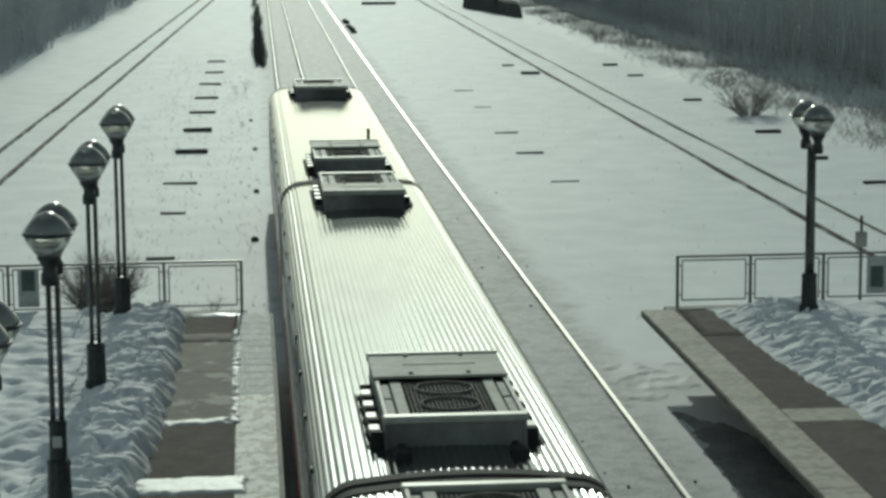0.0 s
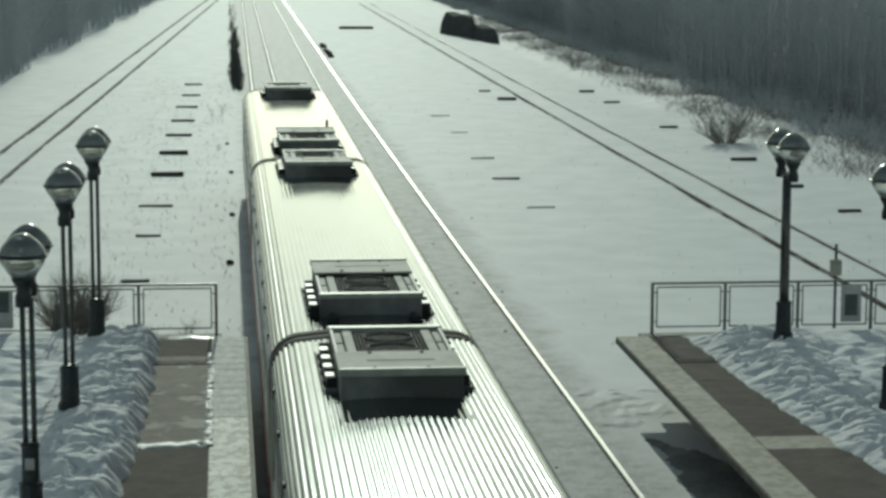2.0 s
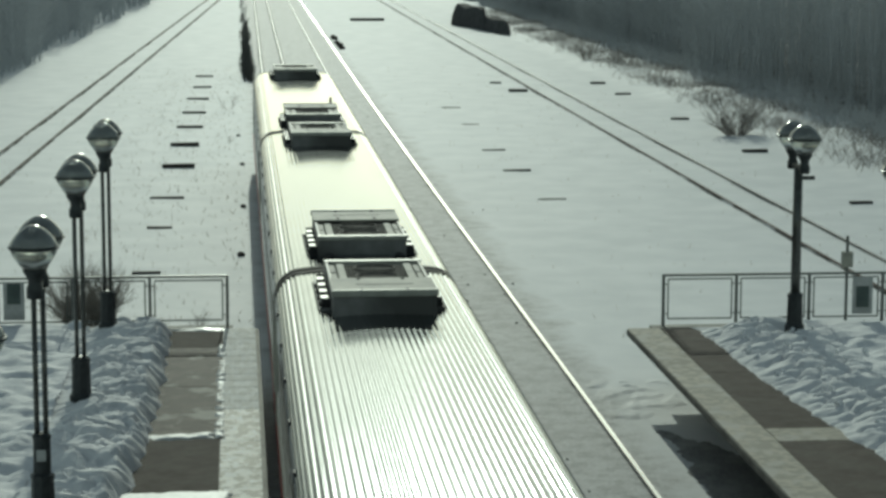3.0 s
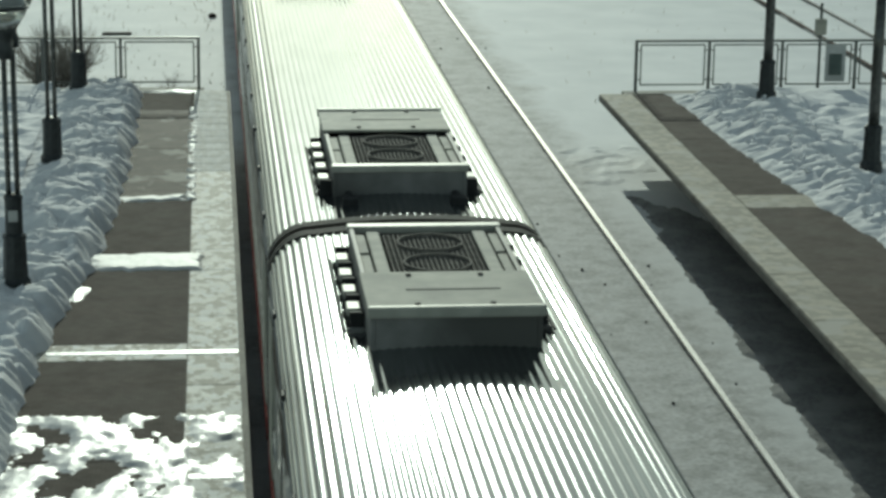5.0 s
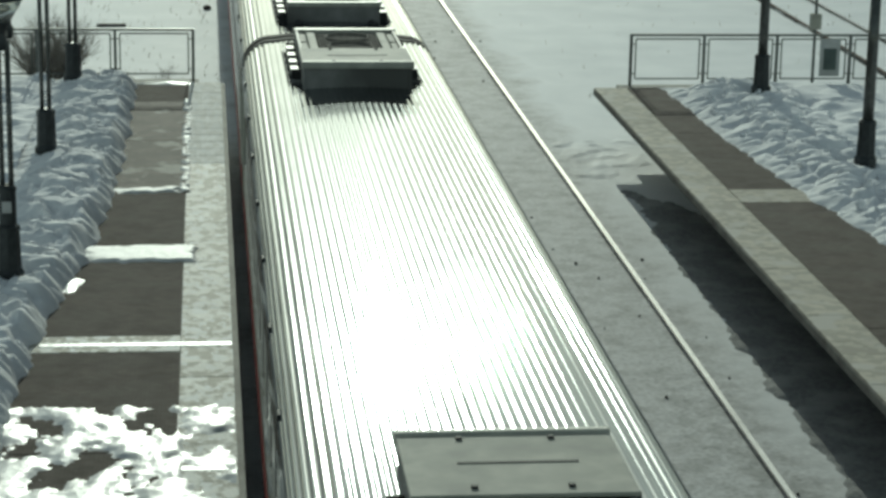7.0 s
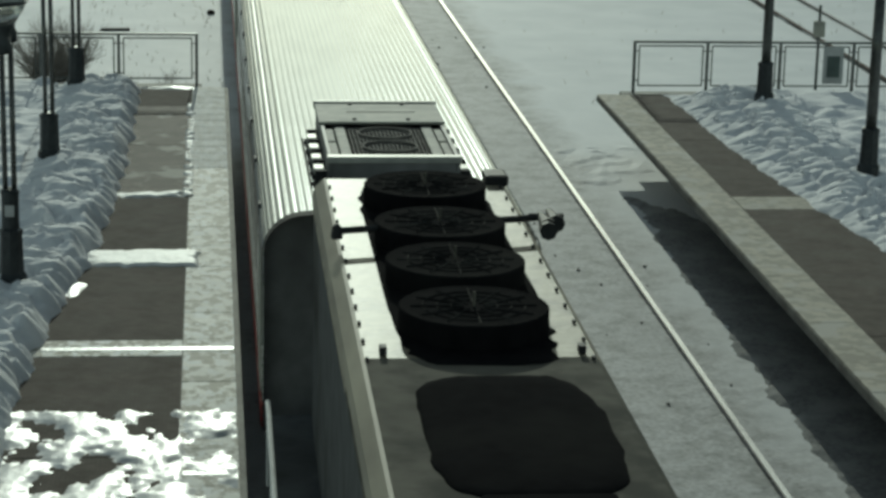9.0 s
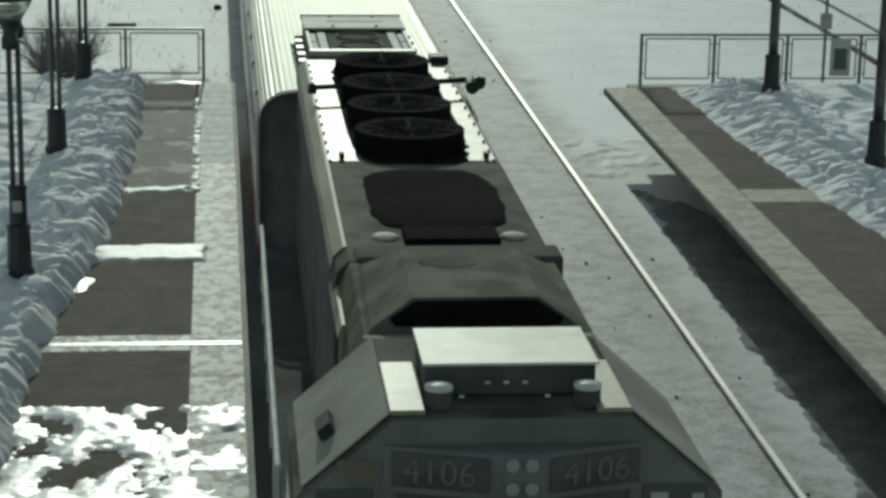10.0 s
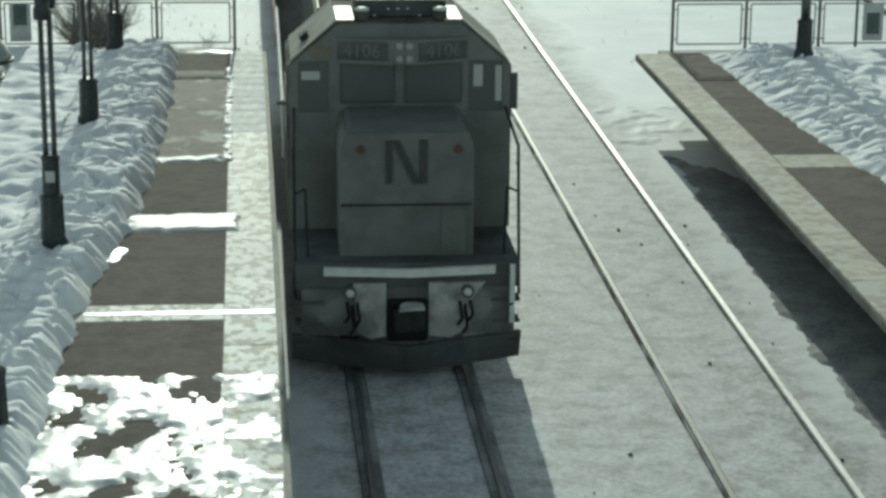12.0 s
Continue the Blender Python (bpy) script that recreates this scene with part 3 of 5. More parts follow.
def street_lamp(at, label, twin):
    """A lamp with two globes; twin: its pole is a pair of tubes, else one fluted shaft."""
    L = tagged(empty("platform_lamp", pose(*at)), label, "lamp", "platform lamps")
    b = bmesh.new()
    turned(b, [(0.205, -0.1), (0.205, 0.3), (0.17, 0.35), (0.155, 0.88), (0.165, 0.9), (0.165, 0.95), (0.11, 0.99)], 8)
    part("base", b, POST, L)
    if twin:
        for x in (-0.061, 0.061):
            part("tube", tube(bmesh.new(), (x, 0, 0.97), (x, 0, 3.53), 0.038, 12), POLE, L, "slim dark tube of the twin pole", True)
    else:
        flutes = [((0.1 if k % 3 else 0.094), radians(k * 10)) for k in range(36)]
        p = prism_z([[(r * math.cos(a), r * math.sin(a), 0.98) for r, a in flutes], [(0.9 * r * math.cos(a), 0.9 * r * math.sin(a), 3.56) for r, a in flutes]])
        part("pole", p, POLE, L, "glossy dark fluted pole", True)
    part("crossarm", boxed(-0.05, 0.05, -0.55, 0.55, 3.52, 3.62, 0.02), POST, L)
    for y in (-0.48, 0.48):
        h = part("neck", turned(bmesh.new(), [(0.1, 3.48), (0.11, 3.5), (0.11, 3.62), (0.085, 3.68), (0.09, 3.74), (0.15, 3.84), (0.16, 3.87)], 16, (0, y, 0)), POST, L, smooth=True)
        part("bowl", turned(bmesh.new(), [(0.13, 3.86), (0.19, 3.93), (0.275, 4.05), (0.32, 4.15)], 28, (0, y, 0)), FROSTED, h, "frosted lower bowl of the lamp globe", True)
        part("band", turned(bmesh.new(), [(0.322, 4.15), (0.34, 4.16), (0.34, 4.185), (0.322, 4.195)], 28, (0, y, 0)), POST, h)
        part("dome", turned(bmesh.new(), [(0.32, 4.195)] + [(0.31, 4.23), (0.29, 4.27), (0.255, 4.32), (0.21, 4.37), (0.16, 4.41), (0.11, 4.445), (0.06, 4.465), (0.02, 4.472)], 28, (0, y, 0)), SMOKED, h, "smoked glossy dome of the lamp globe", True)
    return L


first = street_lamp((-4.82, 30.25, PLATFORM), "black twin-tube platform lamp with domed globes in the snowbank", True)
for x, y in [(-4.86, 38.5), (-4.79, 45.5), (-4.85, 22.7)]:
    copy_thing(first, pose(x, y, PLATFORM))
collar = part("collar", turned(bmesh.new(), [(0.12, 0.985), (0.12, 1.44), (0.13, 1.46), (0.13, 1.5), (0.1, 1.53)], 12), POST, first)
part("label", boxed(-0.065, 0.065, -0.13, -0.122, 1.16, 1.32, 0.003), BOARD, collar, "small pale plate with unreadable print")
second = street_lamp((9.23, 44.2, PLATFORM), "black fluted platform lamp with domed globes in the snowbank", False)
part("bracket", boxed(0.06, 0.34, -0.05, 0.05, 3.3, 3.38, 0.015), POST, second)
for x, y in [(9.42, 37.35), (9.6, 29.8)]:
    copy_thing(second, pose(x, y, PLATFORM))

post = tagged(empty("marker_post", pose(11.92, 50.0, -0.2)), "thin grey post with a small box behind the fence", "post")
part("pole", tube(bmesh.new(), (0, 0, 0), (0, 0, 2.73), 0.035, 8), FENCE, post)
part("box", boxed(-0.12, 0.12, -0.1, 0.1, 2.0, 2.36, 0.02), GREY_METAL, post)

# ---- ties and lumps lying in the snow ----
rng = random.Random(7)


def tie(x, y, w, turn, show):
    bm = boxed(-w / 2, w / 2, -0.11, 0.11, -0.12, show * 0.65, 0.02)
    ob = put("railway_tie", bm, TIE, m=pose(x, y, field(x, y) + 0.0, 0, rng.uniform(-1, 1), turn))
    return tagged(ob, "old dark timber tie half sunk in snow", "railway tie", "old ties in the snow")


for x, y, w, show in [(-4.5, 89.7, 1.3, 0.24), (-4.44, 98.2, 1.25, 0.24), (-4.4, 107, 1.25, 0.16), (-4.35, 115.3, 1.2, 0.16), (-4.3, 124.2, 1.2, 0.14), (-4.2, 133.2, 1.1, 0.14), (-4.2, 142.5, 1.1, 0.14), (-4.65, 79.5, 1.2, 0.08), (-4.65, 71.6, 0.8, 0.08), (-4.7, 62.3, 0.8, 0.08), (8.9, 95.5, 1.0, 0.07), (8.9, 87.4, 1.1, 0.09), (9.0, 78.1, 1.0, 0.05), (14.2, 129.3, 1.1, 0.25), (19.8, 134.8, 0.9, 0.2), (19.9, 126.4, 0.9, 0.16), (20, 93.8, 1.1, 0.2), (19.95, 110, 0.9, 0.16), (19.7, 76.2, 0.8, 0.14), (10.8, 223, 3.4, 0.4), (13.6, 135.5, 0.7, 0.14), (9.2, 118, 1.0, 0.05), (9.2, 108, 0.8, 0.04)]:
    tie(x, y, w, rng.uniform(-3, 3), show)


def lump(x, y, r):
    bm = bmesh.new()
    bmesh.ops.create_icosphere(bm, subdivisions=2, radius=r)
    for v in bm.verts:
        v.co *= 1 + 0.35 * noise.noise(v.co * (2 / r) + Vector((x, y, 0)))
        v.co.z *= 0.7
    ob = put("stone", bm, TIE, m=pose(x, y, field(x, y) + r * 0.35))
    return tagged(ob, "dark stone poking out of the snow", "stone", "stones in the snow")


for x, y, r in [(-1.95, 90.3, 0.1), (-1.95, 76.8, 0.1), (-2.05, 65.2, 0.12), (-2.1, 103, 0.09), (6.0, 187, 0.3), (5.98, 190, 0.26), (5.95, 173, 0.26), (5.98, 177, 0.3), (5.9, 181, 0.24)]:
    lump(x, y, r)


grit = random.Random(12)
bits = bmesh.new()
for _ in range(70):
    gx, gy = grit.choice((grit.uniform(1.9, 5.9), 4.235 + grit.gauss(0, 1.0))), grit.uniform(18, 120)
    r = grit.uniform(0.012, 0.034)
    m = Matrix.Translation((gx, gy, field(gx, gy) + r * 0.3)) @ Euler((grit.random() * 3, grit.random() * 3, 0)).to_matrix().to_4x4()
    bmesh.ops.create_cube(bits, size=r * 1.5, matrix=m)
tagged(put("ballast_stones", bits, TIE), "dark ballast stones scattered on the track snow", "stones", kind="stuff")


# ---- plants ----
def twigs(name, at, size, count, material, label, category, seed, kind=""):
    """A bare bush: many thin forked stems from one foot."""
    r = random.Random(seed)
    verts, faces = [], []

    def stem(a, b, w0, w1):
        d = (b - a).normalized()
        s = d.cross(Vector((0.3, 0.9, 0.2))).normalized()
        t = d.cross(s)
        k = len(verts)
        for p, w in ((a, w0), (b, w1)):
            for ang in (0, 2.1, 4.2):
                verts.append(tuple(p + w * (math.cos(ang) * s + math.sin(ang) * t)))
        for i in range(3):
            faces.append((k + i, k + (i + 1) % 3, k + 3 + (i + 1) % 3, k + 3 + i))

    def grow(p, d, length, w, depth):
        q = p + d * length
        stem(p, q, w, w * 0.6)
        if depth:
            for _ in range(r.choice((2, 3))):
                e = (d + Vector((r.uniform(-1, 1), r.uniform(-1, 1), r.uniform(-0.3, 0.6))) * 0.65).normalized()
                grow(p + d * length * r.uniform(0.5, 1), e, length * r.uniform(0.55, 0.8), w * 0.6, depth - 1)

    for _ in range(count):
        a = r.uniform(0, 2 * math.pi)
        d = Vector((math.cos(a) * r.uniform(0.0, 1.45), math.sin(a) * r.uniform(0.0, 1.45), 1)).normalized()
        grow(Vector((math.cos(a), math.sin(a), 0)) * size * 0.12, d, size * r.uniform(0.16, 0.44), size * 0.0085, 3)
    me = bpy.data.meshes.new(name)
    me.from_pydata(verts, [], faces)
    me.materials.append(material)
    return tagged(new(name, me), label, category, kind=kind) if at is None else tagged(_at(new(name, me), at), label, category, kind=kind)


def _at(ob, at):
    ob.matrix_basis = pose(*at)
    return ob


twigs("bush", (-5.85, 54.2, -0.2), 2.0, 150, TWIG, "dense bare bush growing behind the fence", "bush", 1)
twigs("bush", (-3.4, 52.0, -0.2), 1.1, 18, TWIG, "small bare shrub sticking out of the snow", "bush", 2)
twigs("bush", (20.9, 101.5, -0.2), 2.2, 80, BRUSH, "bare brown bush at the edge of the yard", "bush", 3)
twigs("bush", (22.4, 156.0, 0.0), 1.6, 30, TWIG, "low bare bush at the edge of the yard", "bush", 4)
twigs("bush", (-2.5, 117.4, -0.2), 1.3, 4, TWIG, "thin bare shrub beside the track", "bush", 5)
twigs("bush", (-2.6, 100.0, -0.2), 0.9, 3, TWIG, "thin bare shrub beside the track", "bush", 6)
twigs("bush", (5.95, 125.0, -0.2), 0.6, 4, WEED, "tuft of dry weeds in the snow", "bush", 7)


def scatter(name, count, where, height, width, material, label, seed, lean=0.3, forks=5):
    """Thin tapered stems with side twigs, all in one mesh."""
    r = np.random.RandomState(seed)
    verts, faces = [], []

    def stem(a, b, w0, w1):
        k = len(verts)
        for p, w in ((a, w0), (b, w1)):
            for dx, dy in ((1, 0), (-0.5, 0.87), (-0.5, -0.87)):
                verts.append((p[0] + w * dx, p[1] + w * dy, p[2]))
        for i in range(3):
            faces.append((k + i, k + (i + 1) % 3, k + 3 + (i + 1) % 3, k + 3 + i))

    for _ in range(count):
        x, y, z = where(r)
        h = height * r.uniform(0.5, 1.2)
        top = np.array([x + lean * h * r.uniform(-1, 1) * 0.3, y + lean * h * r.uniform(-1, 1) * 0.3, z + h])
        foot = np.array([x, y, z])
        w = width * r.uniform(0.5, 1.5)
        stem(foot, top, w, w * 0.4)
        for _ in range(forks):
            u = r.uniform(0.1, 0.95)
            p = foot + (top - foot) * u
            q = p + np.array([r.uniform(-1, 1), r.uniform(-1, 1), r.uniform(0.1, 1.0)]) * h * 0.28 * (1.2 - u * 0.6)
            stem(p, q, w * 0.45, w * 0.12)
            for _ in range(2):
                g = p + (q - p) * r.uniform(0.3, 1)
                stem(g, g + np.array([r.uniform(-1, 1), r.uniform(-1, 1), r.uniform(-0.2, 0.8)]) * h * 0.12, w * 0.2, w * 0.08)
    me = bpy.data.meshes.new(name)
    me.from_pydata(verts, [], faces)
    me.materials.append(material)
    return tagged(new(name, me), label, "woods", kind="stuff")


def wood_right(r):
    y = r.uniform(85, 330)
    x = 27.2 + r.exponential(7.0) + 0.8 * math.sin(y * 0.13) + (max(0, 120 - y) * 0.05)
    return x, y, field(x, y) - 0.1


def wood_left(r):
    y = r.uniform(100, 380)
    x = -17.6 + 0.03 * (y - 120) - r.exponential(6.0) + 0.6 * math.sin(y * 0.17)
    return x, y, field(x, y) - 0.1


def wood_far(r):
    return r.uniform(-60, 110), 400 + r.exponential(20), -0.2


scatter("woods", 3000, wood_right, 9.0, 0.05, BARK, "dense bare winter woods along the yard", 1, forks=13)
scatter("woods", 2200, wood_left, 9.0, 0.05, BARK, "dense bare winter woods beyond the siding", 2, forks=13)
scatter("woods", 1200, wood_far, 12.0, 0.25, TWIG, "distant bare winter woods", 3, forks=8)
scatter("undergrowth", 9000, lambda r: (lambda x, y: (x, y, field(x, y) - 0.05))(25.4 + r.exponential(2.6), r.uniform(80, 300)), 1.0, 0.02, BARK, "tangled bare undergrowth at the wood's edge", 4, 2.0, 6)
scatter("undergrowth", 5000, lambda r: (lambda x, y: (x, y, field(x, y) - 0.05))(-16.8 - r.exponential(3.0), r.uniform(100, 300)), 1.4, 0.022, BARK, "tangled bare undergrowth at the wood's edge", 5, 0.8, 5)
scatter("dry_weeds", 5200, lambda r: (lambda x, y: (x, y, field(x, y) - 0.03))(22.5 + abs(r.normal(0, 1.3)), r.uniform(70, 240)), 0.17, 0.009, BRUSH, "dry weeds standing through the snow", 6, 4.0, 5)
scatter("dry_weeds", 1700, lambda r: (lambda x, y: (x, y, field(x, y) - 0.02))(r.choice([r.uniform(-12, -1.8), r.uniform(6.5, 19), r.uniform(-9, -1.8), r.uniform(-7, -1.8), r.uniform(-7, -1.8), r.uniform(-7, -1.8)]), r.uniform(49, 150)), 0.14, 0.008, WEED, "sparse weed tips in the snow field", 9, 2.0, 4)
scatter("dry_weeds", 420, lambda r: (lambda x, y: (x, y, field(x, y) - 0.03))(-1.45 + r.normal(0, 0.17), 138 + r.exponential(34)), 0.85, 0.04, DEAD_WEED, "dark row of weeds beside the track", 7, 1.2, 5)
scatter("brush", 6500, lambda r: (lambda k, x, y: (x + 0.9 * r.normal(), y + 2.5 * r.normal(), field(x, y) - 0.03))(*(lambda k: (k, 24.5 + 1.2 * math.sin(k * 1.7), 75 + 4.2 * k))(r.randint(0, 38))), 0.4, 0.011, BRUSH, "clumps of low brown brush in the snow", 8, 4.5, 9)
tagged(sheet("forest_floor", spread(27, 90, 3), spread(80, 400, 6), lambda x, y: field(x, y) + 0.12, LITTER), "brown leaf litter under the trees", "forest floor", kind="structure")
tagged(sheet("forest_floor", spread(-90, -19, 3), spread(100, 400, 6), lambda x, y: field(x, y) + 0.12, LITTER), "brown leaf litter under the trees", "forest floor", kind="structure")

# a long dark heap of unknown make far beyond the yard; tarpaulin is a stand-in name


PILE = mat("plain dark heap surface", (0.085, 0.088, 0.09), (0.05, 0.052, 0.055), 2, 0.9)


def dark_pile():
    def h(u, v):
        tall = 2.2 if u < 0.6 else 1.45
        edge = min(1.0, u * 9, (1 - u) * 12, v * 4, (1 - v) * 4)
        return tall * max(0.0, edge) ** 0.5 * (0.95 + 0.12 * noise.noise((u * 6, v * 3, 0))) - 0.2

    us, vs = spread(0, 1, 0.02), spread(0, 1, 0.08)
    verts = [(18.3 + 3.1 * u + 0.6 * v, 214 - 22 * u + 4.5 * v, h(u, v)) for v in vs for u in us]
    n = len(us)
    faces = [(j * n + i, j * n + i + 1, (j + 1) * n + i + 1, (j + 1) * n + i) for j in range(len(vs) - 1) for i in range(n - 1)]
    me = bpy.data.meshes.new("tarpaulin")
    me.from_pydata(verts, [], faces)
    me.materials.append(PILE)
    me.polygons.foreach_set("use_smooth", [True] * len(me.polygons))
    return tagged(new("tarpaulin", me), "long dark heap of unknown make in the snow", "tarpaulin")


dark_pile()

# ---- the train ----
COACH_LENGTH, TRAIN_X = 26.0, 0.13


def joint(t):
    """Where the joint behind the second coach lies along the track at t seconds: the train gathers speed as it leaves."""
    u = t / 5
    return 22.77 + 23.725 * u + 4.934 * u ** 2 - 1.3587 * u ** 3 + 0.3086 * u ** 4


def coach_outline(grow=0.0, ribs=True):
    """Half-round shouldered cross-section from the left sill over the roof to the right sill, fluted lengthwise."""
    w, r, eave, top = 1.6 + grow, 0.48 + grow, 3.17, 3.65
    pts = [(-w, 1.0)]
    line = [(-w, 1.0 + (eave - 1.0) * k / 40) for k in range(40)]
    line += [(-w + r - r * math.cos(a), eave + r * math.sin(a)) for a in [radians(90 * k / 18) for k in range(18)]]
    flat = w - r
    line += [(-flat + 2 * flat * k / 52, top + grow + 0.07 * (1 - (2 * k / 52 - 1) ** 2)) for k in range(52)]
    line += [(w - r + r * math.sin(a), eave + r * math.cos(a)) for a in [radians(90 * k / 18) for k in range(18)]]
    line += [(w, eave - (eave - 1.0) * k / 40) for k in range(41)]
    out, total = [], 0.0
    length = [0.0]
    for (x0, z0), (x1, z1) in zip(line, line[1:]):
        length.append(length[-1] + math.hypot(x1 - x0, z1 - z0))
    steps = np.arange(0, length[-1], 0.0225)
    dense = list(zip(np.interp(steps, length, [p[0] for p in line]).tolist(), np.interp(steps, length, [p[1] for p in line]).tolist()))
    dense.append(line[-1])
    for k, (x, z) in enumerate(dense):
        if k:
            total += math.hypot(x - dense[k - 1][0], z - dense[k - 1][1])
        x2, z2 = dense[min(k + 1, len(dense) - 1)]
        x1, z1 = dense[max(k - 1, 0)]
        d = math.hypot(x2 - x1, z2 - z1) or 1
        nx, nz = -(z2 - z1) / d, (x2 - x1) / d
        window_band = 1.9 < z < 2.75 and abs(x) > w - 0.05
        amp = 0.0 if window_band or not ribs else 0.0066 if z > top - 0.02 else 0.02
        s = amp * math.cos(2 * math.pi * total / 0.09)
        out.append((x + nx * s, z + nz * s))
    return out


def shell(bm, outline, y0, y1, cuts, dark_hollows=False):
    """The outline drawn along y; the flag makes the flute hollows darker down the shoulders and sides."""
    rings = [[bm.verts.new((x, y0 + (y1 - y0) * k / cuts, z)) for x, z in outline] for k in range(cuts + 1)]
    for p, q in zip(rings, rings[1:]):
        for k in range(len(outline) - 1):
            f = bm.faces.new((p[k], q[k], q[k + 1], p[k + 1]))
            if dark_hollows and outline[k][1] < 3.6:
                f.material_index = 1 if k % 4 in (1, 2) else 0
    return bm


def end_panel(bm, y, grow=0.0):
    o = coach_outline(grow, False)[::4]
    v = [bm.verts.new((x, y, z)) for x, z in o]
    bm.faces.new(v)
    return bm


def extruded_ring(r0, r1, z0, z1, at, n=28):
    bm = bmesh.new()
    rings = [[bm.verts.new((at[0] + r * math.cos(2 * math.pi * k / n), at[1] + r * math.sin(2 * math.pi * k / n), z)) for k in range(n)] for r, z in ((r0, z0), (r0, z1), (r1, z1), (r1, z0))]
    for p, q in zip(rings, rings[1:] + rings[:1]):
        for k in range(n):
            bm.faces.new((p[k], p[(k + 1) % n], q[(k + 1) % n], q[k]))
    bmesh.ops.recalc_face_normals(bm, faces=bm.faces)
    return bm


def roof_unit(coach, y, way):
    """Air-conditioning unit; way +1: its fans look to the coach's rear (towards -y)."""
    def at(a, b):
        return (y + way * a, y + way * b) if way > 0 else (y + way * b, y + way * a)

    length, half, top, low = 3.35, 0.8, 4.05, 3.5
    unit = part("air_conditioner", boxed(-half + 0.05, half - 0.05, *at(0.06, length - 0.06), low, 3.78), UNIT_SIDE, coach, "dark roof-mounted air conditioner casing")
    for x in (-half, half - 0.05):
        part("side_plate", boxed(x, x + 0.05, *at(0, length), low, top, 0.008), UNIT_SIDE, unit)
    part("end_plate", boxed(-half + 0.052, half - 0.052, *at(0, 0.058), low, top - 0.07), UNIT_SIDE, unit)
    part("end_plate", boxed(-half + 0.052, half - 0.052, *at(length - 0.058, length), low, top - 0.02), UNIT_SIDE, unit)
    part("cover", boxed(-half - 0.02, half + 0.02, *at(length - 1.3, length + 0.02), top, top + 0.035, 0.01), GREY_METAL, unit, "flat grey cover plate")
    part("seam", boxed(-0.42, 0.48, *at(length - 0.66, length - 0.63), top + 0.034, top + 0.042), DARK_METAL, unit)
    part("cover_lip", boxed(-half - 0.03, half + 0.03, *at(length - 0.035, length + 0.06), top - 0.05, top + 0.06, 0.025), WHITE_METAL, unit, "pale rolled edge of the cover")
    for bx in (-0.35, 0.35):
        for by in (length - 0.15, length - 1.18):
            part("bolt", boxed(bx - 0.025, bx + 0.025, *at(by, by + 0.05), top + 0.03, top + 0.055, 0.005), DARK_METAL, unit)
    part("lip", boxed(-half - 0.02, half + 0.02, *at(-0.03, 0.13), top - 0.068, top + 0.015, 0.02), WHITE_METAL, unit)
    part("grille", boxed(-0.46, 0.46, *at(0.3, length - 1.34), 3.8, top - 0.05), GRILLE, unit, "black fan grille")
    bars = bmesh.new()
    for k in range(19):
        x = -0.45 + 0.05 * k
        box(bars, x - 0.006, x + 0.006, *at(0.3, length - 1.34), top - 0.05, top - 0.03)
    for k in range(26):
        q = 0.33 + k * 0.065
        box(bars, -0.45, 0.45, *at(q, q + 0.01), top - 0.049, top - 0.031)
    part("grille_mesh", bars, BARS, unit)
    for q in (0.72, 1.55):
        c = y + way * q
        part("fan", turned(bmesh.new(), [(0.33, top - 0.06), (0.33, top - 0.046), (0.29, top - 0.044)], 28, (0, c, 0)), SOOT, unit, "round black fan")
        part("fan_rim", extruded_ring(0.345, 0.325, top - 0.03, top + 0.002, (0, c, 0)), BARS, unit)
    for side in (-1, 1):
        a, b = sorted((side * 0.49, side * 0.63))
        part("duct", boxed(a, b, *at(0.2, length - 1.34), 3.8, top - 0.02, 0.02), GREY_METAL, unit, "pale duct strip")
        a, b = sorted((side * 0.65, side * 0.745))
        for q in (0.3, 1.15):
            part("side_grille", boxed(a, b, *at(q, q + 0.75), 3.8, top - 0.03, 0.008), GREY_METAL, unit)
        for k in range(5):
            q = 0.15 + 0.62 * k
            a, b = sorted((side * (half + 0.005), side * (half + 0.15)))
            part("bracket", boxed(a, b, *at(q, q + 0.05), 3.64, 3.86, 0.012), DARK_METAL, unit)
            part("bracket_foot", boxed(min(a, b) - 0.03, max(a, b) + 0.03, *at(q + 0.052, q + 0.12), 3.66, 3.72, 0.012), UNIT_SIDE, unit)
            if k < 4:
                a, b = sorted((side * (half + 0.03), side * (half + 0.16)))
                part("step_plate", boxed(a, b, *at(q + 0.2, q + 0.46), 3.76, 3.84, 0.012), WHITE_METAL, unit)
        x = side * (half + 0.2)
        p = bmesh.new()
        tube(p, (x, y + way * 0.1, 3.7), (x, y + way * 2.8, 3.7), 0.016, 6)
        part("pipe", p, DARK_METAL, unit)
    for x in (-0.62, 0.66):
        p = bmesh.new()
        tube(p, (x, y - way * 0.05, 3.72), (x, y - way * 0.45, 3.72), 0.05, 8)
        box(p, x - 0.09, x + 0.09, *sorted((y - way * 0.5, y - way * 0.3)), 3.6, 3.78, 0.02)
        part("pipe_foot", p, DARK_METAL, unit)


